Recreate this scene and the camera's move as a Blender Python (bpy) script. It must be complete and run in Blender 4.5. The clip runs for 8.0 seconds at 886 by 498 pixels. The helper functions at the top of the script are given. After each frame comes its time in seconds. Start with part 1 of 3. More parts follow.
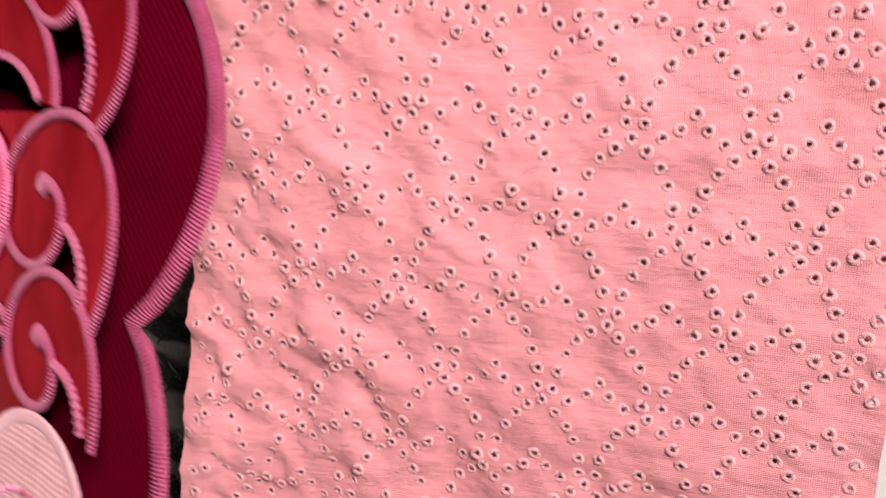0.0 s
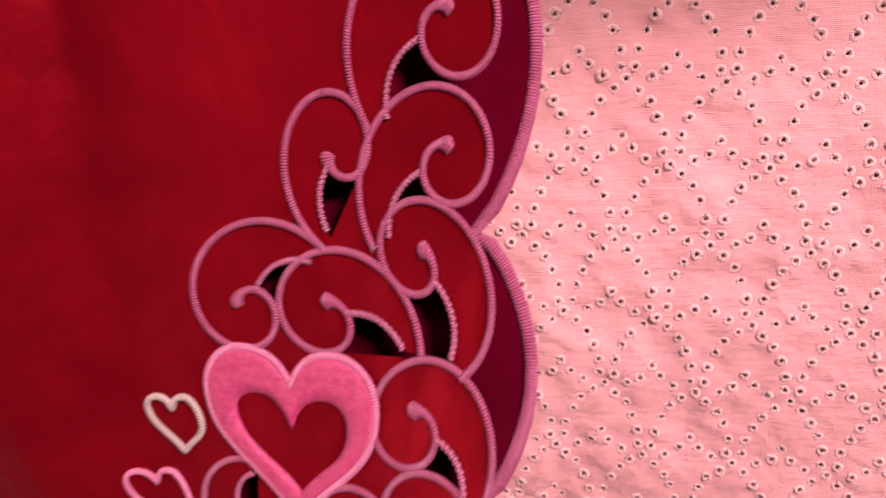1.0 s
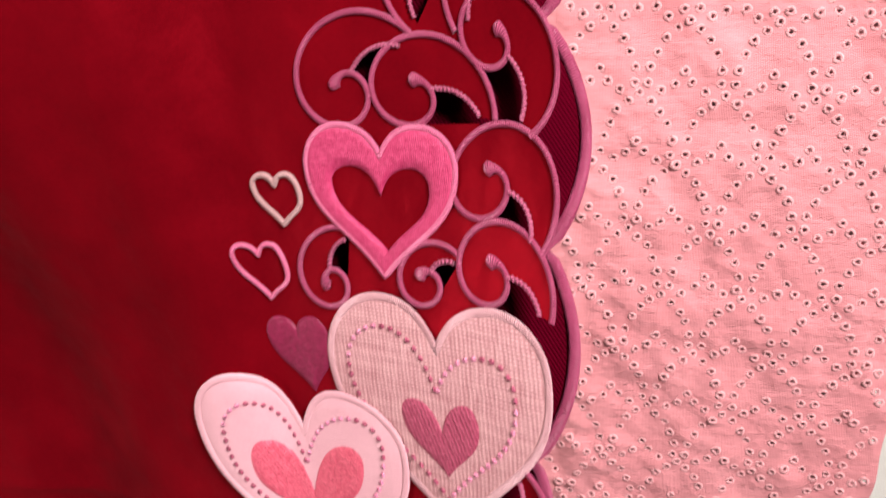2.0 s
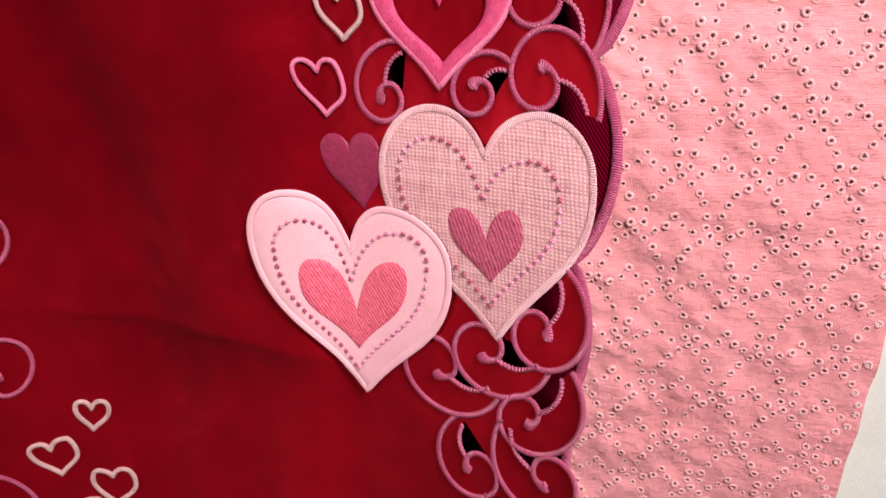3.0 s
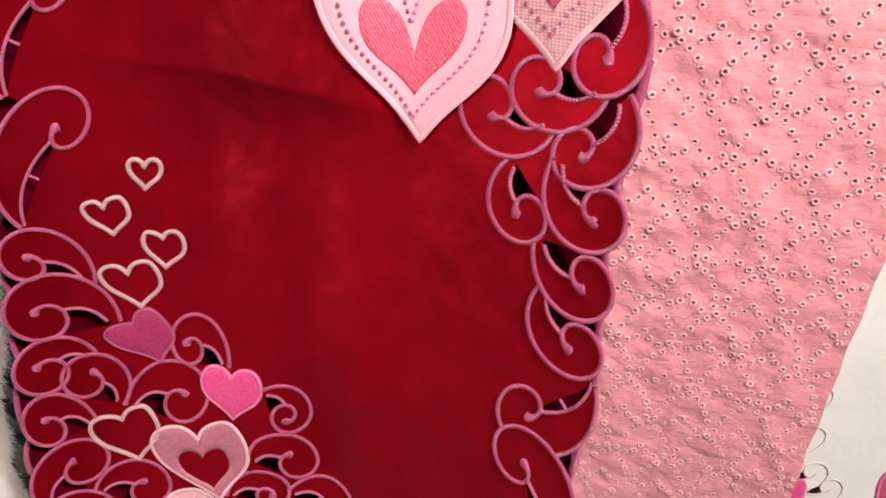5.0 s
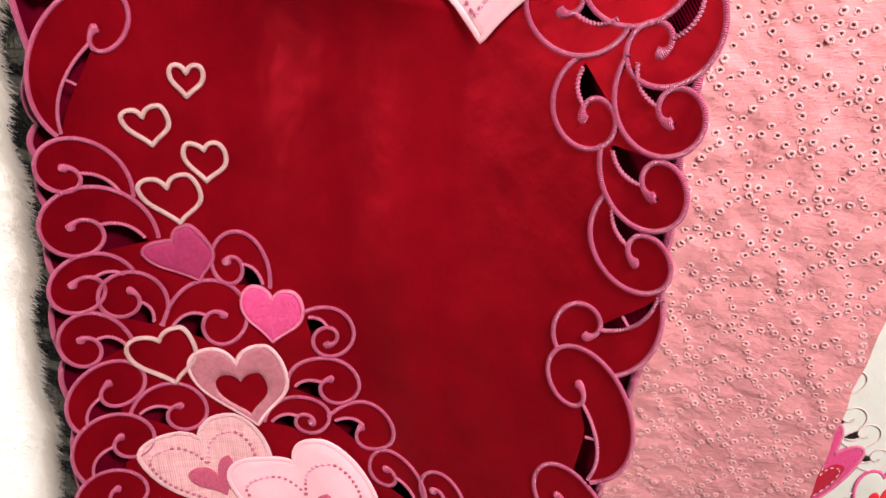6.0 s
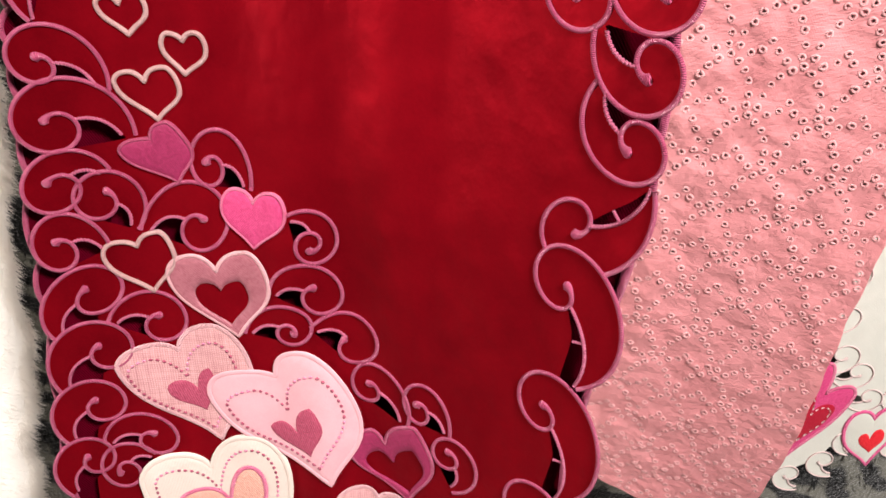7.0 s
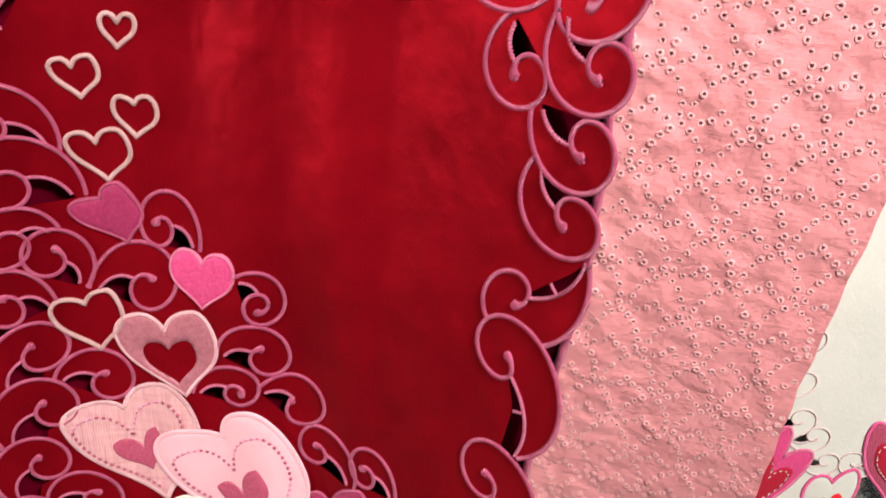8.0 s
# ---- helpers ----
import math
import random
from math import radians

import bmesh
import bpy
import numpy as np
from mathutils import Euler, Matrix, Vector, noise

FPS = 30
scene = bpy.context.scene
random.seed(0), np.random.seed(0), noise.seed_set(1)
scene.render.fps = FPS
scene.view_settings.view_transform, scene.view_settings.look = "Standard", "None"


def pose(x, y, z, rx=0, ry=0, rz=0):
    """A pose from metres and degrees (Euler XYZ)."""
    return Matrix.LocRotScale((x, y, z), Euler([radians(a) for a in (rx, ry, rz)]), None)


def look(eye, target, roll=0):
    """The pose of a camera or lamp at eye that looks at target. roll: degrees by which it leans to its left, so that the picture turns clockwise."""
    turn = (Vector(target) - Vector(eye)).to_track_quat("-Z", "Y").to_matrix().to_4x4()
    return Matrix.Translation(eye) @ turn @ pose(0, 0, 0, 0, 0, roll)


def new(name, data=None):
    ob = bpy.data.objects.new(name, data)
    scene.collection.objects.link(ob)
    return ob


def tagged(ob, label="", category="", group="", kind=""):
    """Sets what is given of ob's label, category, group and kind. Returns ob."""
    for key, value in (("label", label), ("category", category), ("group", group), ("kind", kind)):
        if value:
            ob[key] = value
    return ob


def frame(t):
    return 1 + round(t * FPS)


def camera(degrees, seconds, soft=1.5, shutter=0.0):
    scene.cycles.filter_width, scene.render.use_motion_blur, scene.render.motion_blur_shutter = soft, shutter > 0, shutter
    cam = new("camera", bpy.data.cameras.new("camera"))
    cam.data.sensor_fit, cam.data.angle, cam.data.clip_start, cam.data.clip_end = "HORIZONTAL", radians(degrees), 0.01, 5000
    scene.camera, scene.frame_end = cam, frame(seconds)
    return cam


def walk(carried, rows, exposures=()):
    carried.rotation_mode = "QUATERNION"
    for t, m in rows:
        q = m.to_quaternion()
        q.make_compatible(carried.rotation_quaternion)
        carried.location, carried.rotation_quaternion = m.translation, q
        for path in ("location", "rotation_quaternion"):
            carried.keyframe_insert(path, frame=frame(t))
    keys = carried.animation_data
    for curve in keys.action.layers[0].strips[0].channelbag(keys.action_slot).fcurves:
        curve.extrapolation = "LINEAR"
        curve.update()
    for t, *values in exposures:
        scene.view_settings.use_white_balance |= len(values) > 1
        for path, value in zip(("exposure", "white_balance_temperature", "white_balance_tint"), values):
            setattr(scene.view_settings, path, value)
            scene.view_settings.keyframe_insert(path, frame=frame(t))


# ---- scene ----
cam = camera(54.5, 8.0, soft=1.5, shutter=0.25)
PATH = [
    (0, (0.033, -0.013, 1.431), (-0.123, 1.879, 0.802), -1.7),
    (0.5, (-0.034, -0.042, 1.503), (-0.033, 1.84, 0.828), -3.6),
    (1, (-0.07, -0.066, 1.529), (-0.022, 1.81, 0.837), -5.2),
    (1.1, (-0.084, -0.075, 1.515), (-0.023, 1.81, 0.848), -5.6),
    (1.5, (-0.093, -0.075, 1.51), (-0.052, 1.775, 0.751), -6.3),
    (2, (-0.108, -0.139, 1.483), (-0.052, 1.71, 0.722), -5.2),
    (2.2, (-0.121, -0.159, 1.466), (-0.056, 1.689, 0.704), -4.5),
    (3.3, (-0.141, -0.197, 1.406), (-0.072, 1.635, 0.606), -2.6),
    (3.5, (-0.143, -0.207, 1.392), (-0.067, 1.624, 0.592), -2.3),
    (4, (-0.136, -0.218, 1.372), (-0.054, 1.603, 0.55), -1.6),
    (4.5, (-0.139, -0.229, 1.357), (-0.07, 1.571, 0.489), -1.0),
    (5, (-0.166, -0.235, 1.337), (-0.128, 1.542, 0.419), -0.8),
    (5.2, (-0.176, -0.229, 1.325), (-0.143, 1.541, 0.396), -0.9),
    (6.5, (-0.193, -0.229, 1.286), (-0.187, 1.484, 0.253), 0.0),
    (7, (-0.186, -0.235, 1.259), (-0.161, 1.465, 0.206), 0.8),
    (7.5, (-0.182, -0.241, 1.254), (-0.135, 1.471, 0.221), 1.5),
    (8, (-0.164, -0.232, 1.273), (-0.102, 1.519, 0.309), 2.5),
]
walk(cam, [(t, look(eye, target, roll)) for t, eye, target, roll in PATH], exposures=((0.0, -0.55, 6400, 16), (1.5, -0.42, 6400, 16), (4.5, -0.16, 6400, 17), (6.5, 0.13, 6500, 12), (8.0, 0.08, 6500, 10)))

# ---- light ----
world = bpy.data.worlds.new("world")
world.use_nodes = True
world.node_tree.nodes["Background"].inputs[0].default_value = (1.0, 0.95, 0.93, 1)
world.node_tree.nodes["Background"].inputs[1].default_value = 0.03
scene.world = world


def area(name, eye, target, size, power, colour):
    d = bpy.data.lights.new(name, "AREA")
    d.shape, d.size, d.size_y, d.energy, d.color = "RECTANGLE", size[0], size[1], power, colour
    o = new(name, d)
    o.matrix_world = look(eye, target)
    return o


area("ceiling_light", (0.7, -0.95, 2.5), (0, 0.25, 1.05), (0.42, 0.28), 106, (1.0, 0.95, 0.92))
# Fill lamp added at the left to brighten the runner; it has no known source.
area("side_fill_light", (-2.9, -0.75, 1.45), (-0.15, 0.18, 1.0), (1.1, 1.3), 84, (1.0, 0.91, 0.84))


# ---- materials ----
class Mat:
    """A principled material with a few node shortcuts."""

    def __init__(self, name, rough=0.7, sheen=0.0, spec=0.5):
        self.m = bpy.data.materials.new(name)
        self.m.use_nodes = True
        self.t = self.m.node_tree
        self.b = self.t.nodes["Principled BSDF"]
        self.b.inputs["Roughness"].default_value = rough
        self.b.inputs["Specular IOR Level"].default_value = spec
        if sheen:
            self.b.inputs["Sheen Weight"].default_value = sheen
            self.b.inputs["Sheen Roughness"].default_value = 0.4
        self.bump = None

    def node(self, kind, **kw):
        n = self.t.nodes.new(kind)
        for k, v in kw.items():
            n.inputs[k.replace("_", " ")].default_value = v
        return n

    def link(self, a, b):
        self.t.links.new(a, b)

    def coords(self, which="Object", scale=(1, 1, 1), turn=(0, 0, 0)):
        c = self.t.nodes.new("ShaderNodeTexCoord")
        p = self.t.nodes.new("ShaderNodeMapping")
        p.inputs["Scale"].default_value = scale
        p.inputs["Rotation"].default_value = turn
        self.link(c.outputs[which], p.inputs["Vector"])
        return p.outputs["Vector"]

    def noise(self, scale, detail=3, vec=None, rough=0.55):
        n = self.node("ShaderNodeTexNoise", Scale=scale, Detail=detail, Roughness=rough)
        self.link(vec or self.coords(), n.inputs["Vector"])
        return n.outputs["Fac"]

    def wave(self, scale, vec=None, axis="X", distort=0.0, dscale=1.0):
        n = self.node("ShaderNodeTexWave", Scale=scale, Distortion=distort)
        n.inputs["Detail Scale"].default_value = dscale
        n.bands_direction = axis
        self.link(vec or self.coords(), n.inputs["Vector"])
        return n.outputs["Fac"]

    def math(self, op, a, b):
        n = self.t.nodes.new("ShaderNodeMath")
        n.operation = op
        for k, v in enumerate((a, b)):
            if isinstance(v, (int, float)):
                n.inputs[k].default_value = v
            else:
                self.link(v, n.inputs[k])
        return n.outputs[0]

    def ramp(self, fac, stops):
        n = self.t.nodes.new("ShaderNodeValToRGB")
        e = n.color_ramp.elements
        while len(e) < len(stops):
            e.new(0.5)
        for k, (p, c) in enumerate(stops):
            e[k].position, e[k].color = p, (*c, 1)
        self.link(fac, n.inputs["Fac"])
        return n.outputs["Color"]

    def colour(self, fac, a, b, lo=0.3, hi=0.7):
        self.link(self.ramp(fac, [(lo, a), (hi, b)]), self.b.inputs["Base Color"])
        return self

    def relief(self, fac, depth, strength=1.0):
        n = self.node("ShaderNodeBump", Strength=strength, Distance=depth)
        self.link(fac, n.inputs["Height"])
        if self.bump:
            self.link(self.bump, n.inputs["Normal"])
        self.bump = n.outputs["Normal"]
        self.link(self.bump, self.b.inputs["Normal"])
        return self


def fabric(name, a, b, rough=0.75, sheen=0.25, thread=0.0006, depth=0.00015, blotch=18, wrinkle=0.0):
    """Woven cloth: blotches at hand size, fine crossing threads, soft wrinkles."""
    m = Mat(name, rough, sheen * 0.4, 0.25)
    m.colour(m.math("ADD", m.math("MULTIPLY", m.noise(blotch, 4), 0.7), m.math("MULTIPLY", m.noise(900, 2), 0.3)), a, b)
    s = 0.2 / thread
    weave = m.math("ADD", m.wave(s, axis="X", distort=0.6), m.wave(s, axis="Z", distort=0.6))
    if wrinkle:
        m.relief(m.noise(60, 3), wrinkle)
    m.relief(weave, depth)
    return m.m


def thread(name, a, b, rough=0.36, pitch=0.0010, depth=0.0005):
    """Satin stitch: close threads laid across the cord, along UV x in metres."""
    m = Mat(name, rough, 0.08, 0.45)
    uv = m.coords("UV")
    rib = m.wave(0.314 / pitch, uv, "X", 1.5, 3.0)
    m.colour(m.math("ADD", m.math("MULTIPLY", m.noise(70, 3), 0.5), m.math("ADD", m.math("MULTIPLY", m.noise(1500, 2), 0.25), m.math("MULTIPLY", rib, 0.25))), a, b)
    m.relief(m.noise(700, 2), 0.0002)
    m.relief(rib, depth)
    return m.m


def stitched(name, a, b, turn=0.0, pitch=0.0011, depth=0.0004, rough=0.5):
    """An area filled with rows of embroidery stitches."""
    m = Mat(name, rough, 0.06, 0.25)
    v = m.coords("Object", turn=(0, turn, 0))
    rows = m.wave(0.314 / pitch, v, "X", 3.0, 2.0)
    cell = m.noise(420, 2)
    m.colour(m.math("ADD", m.math("MULTIPLY", rows, 0.35), m.math("MULTIPLY", cell, 0.65)), a, b, 0.25, 0.75)
    m.relief(cell, depth * 1.3).relief(rows, depth * 0.3)
    return m.m


def red_cloth():
    m = Mat("red_polyester", 0.42, 0.0, 0.02)
    m.b.inputs["Metallic"].default_value = 0.38
    big = m.noise(9, 3, m.coords("Object", (1, 1, 0.45)))
    fine = m.math("ADD", m.math("MULTIPLY", m.noise(38, 4), 0.7), m.math("MULTIPLY", m.noise(600, 2), 0.3))
    m.colour(m.math("ADD", m.math("MULTIPLY", big, 0.6), m.math("MULTIPLY", fine, 0.4)), (0.12, 0.0008, 0.004), (0.25, 0.0026, 0.008), 0.32, 0.68)
    m.relief(m.noise(13, 3, m.coords("Object", (1, 1, 0.55))), 0.007)
    m.relief(m.noise(55, 3, m.coords("Object", (1, 1, 0.7))), 0.0012)
    m.relief(m.noise(1400, 2), 0.00006)
    return m.m


RED = red_cloth()


def rib_cloth():
    m = Mat("dark_red_ribbed", 0.8, 0.0, 0.0)
    m.colour(m.noise(12, 4), (0.05, 0.0004, 0.005), (0.09, 0.0008, 0.008))
    m.relief(m.wave(230, m.coords("Object", turn=(0, 0.5, 0)), "X", 0.5), 0.0003)
    return m.m


RIB = rib_cloth()
CORD = thread("pink_satin_thread", (0.27, 0.024, 0.072), (0.48, 0.085, 0.175))
ROPE = thread("pink_twisted_thread", (0.34, 0.05, 0.11), (0.54, 0.13, 0.225), 0.45)
CREAM_CORD = thread("cream_satin_thread", (0.38, 0.20, 0.19), (0.62, 0.38, 0.36))
ROSE_CORD = thread("rose_satin_thread", (0.62, 0.10, 0.21), (0.75, 0.2, 0.33))
BLUSH_CORD = thread("blush_satin_thread", (0.62, 0.30, 0.32), (0.78, 0.44, 0.46))
MAGENTA = stitched("magenta_embroidery", (0.36, 0.015, 0.072), (0.58, 0.065, 0.165), pitch=0.0008)
HOT = stitched("hot_pink_embroidery", (0.46, 0.022, 0.115), (0.68, 0.09, 0.24), 0.5)
PLUM = stitched("plum_embroidery", (0.16, 0.006, 0.03), (0.27, 0.016, 0.065), 0.7)
DEEP = stitched("deep_magenta_embroidery", (0.20, 0.010, 0.05), (0.34, 0.028, 0.10), 0.5)
MAUVE = stitched("mauve_embroidery", (0.24, 0.06, 0.085), (0.44, 0.16, 0.19), 0.8, 0.0014)
WINE = stitched("wine_embroidery", (0.30, 0.035, 0.08), (0.46, 0.09, 0.15), 0.3, 0.0016, 0.0006)
CORAL = stitched("coral_embroidery", (0.52, 0.055, 0.095), (0.74, 0.15, 0.21), 0.5, 0.0016, 0.0006)
SATIN = fabric("blush_satin", (0.66, 0.33, 0.37), (0.76, 0.41, 0.45), 0.5, 0.4, 0.0005, 0.00005, 30, 0.0006)
PEACH = stitched("peach_embroidery", (0.60, 0.27, 0.21), (0.80, 0.45, 0.36), 0.6, 0.0016, 0.0006)
IVORY = fabric("ivory_cotton", (0.62, 0.51, 0.45), (0.72, 0.60, 0.53), 0.8, 0.3, 0.0007, 0.0001, 30, 0.0006)


def gauze_cloth():
    m = Mat("pink_gauze", 0.8, 0.08, 0.2)
    a = m.wave(190, m.coords("Object", (1, 1, 1)), "X", 2.5, 0.6)
    b = m.wave(190, m.coords("Object", (1, 1, 1)), "Z", 2.5, 0.6)
    w = m.math("MULTIPLY", a, b)
    slub = m.math("ADD", m.noise(1.0, 3, m.coords("Object", (25, 25, 420))), m.noise(1.0, 3, m.coords("Object", (420, 420, 25))))
    m.colour(m.math("ADD", m.math("MULTIPLY", w, 0.35), m.math("MULTIPLY", slub, 0.45)), (0.40, 0.165, 0.175), (0.70, 0.39, 0.39), 0.3, 0.72)
    m.relief(w, 0.0002)
    m.relief(slub, 0.0003)
    return m.m


GAUZE = gauze_cloth()
# one thread in two tones: its sheen painted as a dull and a pale colour
DOT_SHADED = thread("shaded_stitch_thread", (0.30, 0.04, 0.09), (0.44, 0.09, 0.15), 0.5)
DOT_LIT = thread("lit_stitch_thread", (0.66, 0.17, 0.30), (0.78, 0.30, 0.42), 0.5)


def eyelet_cloth():
    m = Mat("pink_cotton", 0.85, 0.2, 0.2)
    big = m.noise(14, 4)
    slub = m.noise(1.0, 4, m.coords("Object", (60, 60, 900)))
    m.colour(m.math("ADD", m.math("MULTIPLY", big, 0.5), m.math("MULTIPLY", slub, 0.5)), (0.70, 0.245, 0.255), (0.81, 0.325, 0.335))
    m.relief(m.noise(26, 3, m.coords("Object", (1, 1, 1.6), (0, 0.6, 0)), 0.5), 0.0054)
    m.relief(m.noise(130, 2), 0.0003)
    m.relief(m.math("ADD", m.math("MULTIPLY", m.wave(330, axis="Z", distort=1.2, dscale=2.0), 1.0), m.math("MULTIPLY", m.wave(330, axis="X", distort=1.2), 0.5)), 0.00016)
    m.relief(slub, 0.0003)
    return m.m


PINK = eyelet_cloth()
RING = thread("pink_eyelet_thread", (0.80, 0.35, 0.36), (0.88, 0.44, 0.44), 0.6, 0.0006, 0.00025)
WHITE = fabric("white_linen", (0.56, 0.555, 0.49), (0.64, 0.635, 0.57), 0.85, 0.2, 0.0008, 0.0001, 12, 0.0008)
FUR = fabric("white_plush", (0.84, 0.80, 0.74), (0.90, 0.86, 0.80), 0.95, 0.5, 0.0009, 0.00005, 30, 0.0015)


def pile_hair():
    """Fine pale fibres that let light through."""
    m = Mat("white_pile", 0.8, 0.4, 0.2)
    m.colour(m.noise(60, 3), (0.84, 0.80, 0.75), (0.93, 0.90, 0.85))
    glow = m.node("ShaderNodeBsdfTranslucent", Color=(0.92, 0.88, 0.83, 1))
    mix = m.t.nodes.new("ShaderNodeMixShader")
    mix.inputs[0].default_value = 0.5
    m.link(m.b.outputs[0], mix.inputs[1])
    m.link(glow.outputs[0], mix.inputs[2])
    m.link(mix.outputs[0], m.t.nodes["Material Output"].inputs["Surface"])
    return m.m


HAIR = pile_hair()
CRIMSON = stitched("crimson_embroidery", (0.30, 0.004, 0.02), (0.45, 0.012, 0.035))
HOT_CORD = thread("hot_pink_satin_thread", (0.66, 0.05, 0.20), (0.80, 0.12, 0.30))
CLEAR_RED = stitched("bright_red_embroidery", (0.60, 0.01, 0.02), (0.75, 0.03, 0.04))


def zebra_cloth():
    m = Mat("grey_black_plush", 0.95, 0.3, 0.2)
    band = m.wave(7, m.coords("Object", turn=(0, 0.9, 0)), "X", 9.0, 1.6)
    tuft = m.noise(260, 4)
    m.link(m.ramp(m.math("ADD", m.math("MULTIPLY", band, 0.85), m.math("MULTIPLY", tuft, 0.3)), [(0.5, (0.010, 0.010, 0.010)), (0.8, (0.15, 0.145, 0.12))]), m.b.inputs["Base Color"])
    m.relief(tuft, 0.004)
    return m.m


ZEBRA = zebra_cloth()


def paint(name, a, b):
    m = Mat(name, 0.7, 0, 0.3)
    m.colour(m.noise(5, 5), a, b).relief(m.noise(220, 3), 0.0004)
    return m.m


WALL = paint("wall_paint", (0.10, 0.095, 0.09), (0.14, 0.135, 0.13))
FLOOR = paint("grey_floor", (0.17, 0.16, 0.15), (0.23, 0.22, 0.205))
BOARD = paint("grey_board", (0.25, 0.25, 0.24), (0.32, 0.31, 0.30))


# ---- mesh helpers ----
def mesh_object(name, verts, faces, mat, parent=None, label="", uvs=None, smooth=True):
    me = bpy.data.meshes.new(name)
    me.from_pydata([tuple(v) for v in verts], [], faces)
    if uvs is not None:
        layer = me.uv_layers.new(name="UVMap")
        idx = np.empty(len(me.loops), dtype=np.int32)
        me.loops.foreach_get("vertex_index", idx)
        layer.data.foreach_set("uv", np.asarray(uvs, dtype=np.float32)[idx].ravel())
    if smooth:
        me.polygons.foreach_set("use_smooth", np.ones(len(me.polygons), dtype=bool))
    me.materials.append(mat)
    me.update()
    ob = new(name, me)
    if parent:
        ob.parent = parent
    if label:
        tagged(ob, label)
    return ob


def thing(name, label, category, group="", kind=""):
    return tagged(new(name), label, category, group, kind)


class Drape:
    """A hanging cloth: u runs along it level, z up, both in millimetres; h stands off it towards the room."""

    def __init__(self, shape, lo, hi, mid, folds=None):
        self.shape, self.folds = shape, folds
        self.x = np.linspace(lo, hi, 1600)
        y = shape(self.x, 1.1)
        d = np.hypot(np.diff(self.x), np.diff(y))
        self.u = np.concatenate([[0], np.cumsum(d)]) * 1000
        self.u -= np.interp(mid, self.x, self.u)

    def surf(self, u, z):
        x = np.interp(u, self.u, self.x)
        y = self.shape(x, z / 1000)
        return x, (y if self.folds is None else y + self.folds(u, z))

    def at(self, u, z, h=0.0):
        u, z, h = np.broadcast_arrays(np.asarray(u, float), np.asarray(z, float), np.asarray(h, float))
        x, y = self.surf(u, z)
        xa, ya = self.surf(u + 1, z)
        xb, yb = self.surf(u, z + 1)
        tx, ty = xa - x, ya - y
        ln = np.hypot(tx, ty)
        slope = (yb - y) / 0.001
        n = np.stack([ty / ln, -tx / ln, slope * tx / ln], -1)
        n /= np.linalg.norm(n, axis=-1, keepdims=True)
        return np.stack([x, y, z / 1000], -1) + n * (h / 1000)[..., None]


def quad_surface(c):
    def f(x, z):
        w = z - 1.1
        return c[0] + c[1] * x + c[2] * w + c[3] * x * x + c[4] * x * w + c[5] * w * w
    return f


def ease(v, lo, hi):
    t = np.clip((v - lo) / (hi - lo), 0, 1)
    return t * t * (3 - 2 * t)


def red_folds(u, z):
    """A rounded ridge down the middle, soft vertical folds and one level press crease."""
    mid = np.exp(-((u + 5) / 95.0) ** 4)
    hollow = -0.013 * ease(u, -95, 25) * (1 - ease(u, 20, 85)) * ease(z, 900, 1080)
    low = 0.0021 * np.sin(u / 11.0 + 0.8 * np.sin(z / 70.0)) + 0.0034 * np.sin(u / 27.0 + 1.0 + z / 160.0)
    d = np.clip(1200 - 0.12 * u - z, 0, 400) / 40.0
    crease = 0.007 * d * np.exp(1 - d)
    return hollow + mid * (low + crease)


def pink_curl(u, z):
    """The free side of the cotton turns back a little."""
    return 1.7 * (np.clip(-35 - u, 0, 200) / 1000) ** 2 * np.exp(-((z - 1290) / 95.0) ** 2)


def runner_shape(x, z):
    """Turned away to the side, and bending back near its upper free edge."""
    w = z - 1.1
    v = 0.2 * np.tanh(0.5 * (w - 0.2 + np.sqrt((w - 0.2) ** 2 + 0.006)) / 0.2)
    return 0.0401 - 1.2322 * x + 0.0716 * w - 1.7315 * x * x - 0.202 * v + 4.69 * v * (x + 0.2)


RED_SHEET = Drape(runner_shape, -0.7, 0.15, -0.25, red_folds)
BACK_SHEET = Drape(lambda x, z: RED_SHEET.shape(x, z) + 0.010 + 0.50 * np.clip(x + 0.075, 0, 0.2), -0.7, 0.15, -0.25, red_folds)
PINK_SHEET = Drape(quad_surface((0.3776, -0.2373, -0.0123, -0.3449, 0.0993, 0.1903)), -0.25, 0.35, 0.0, pink_curl)
WHITE_SHEET = Drape(lambda x, z: 0.43 + 0.012 * np.sin(x * 9) + 0 * z, 0.05, 1.3, 0.2)


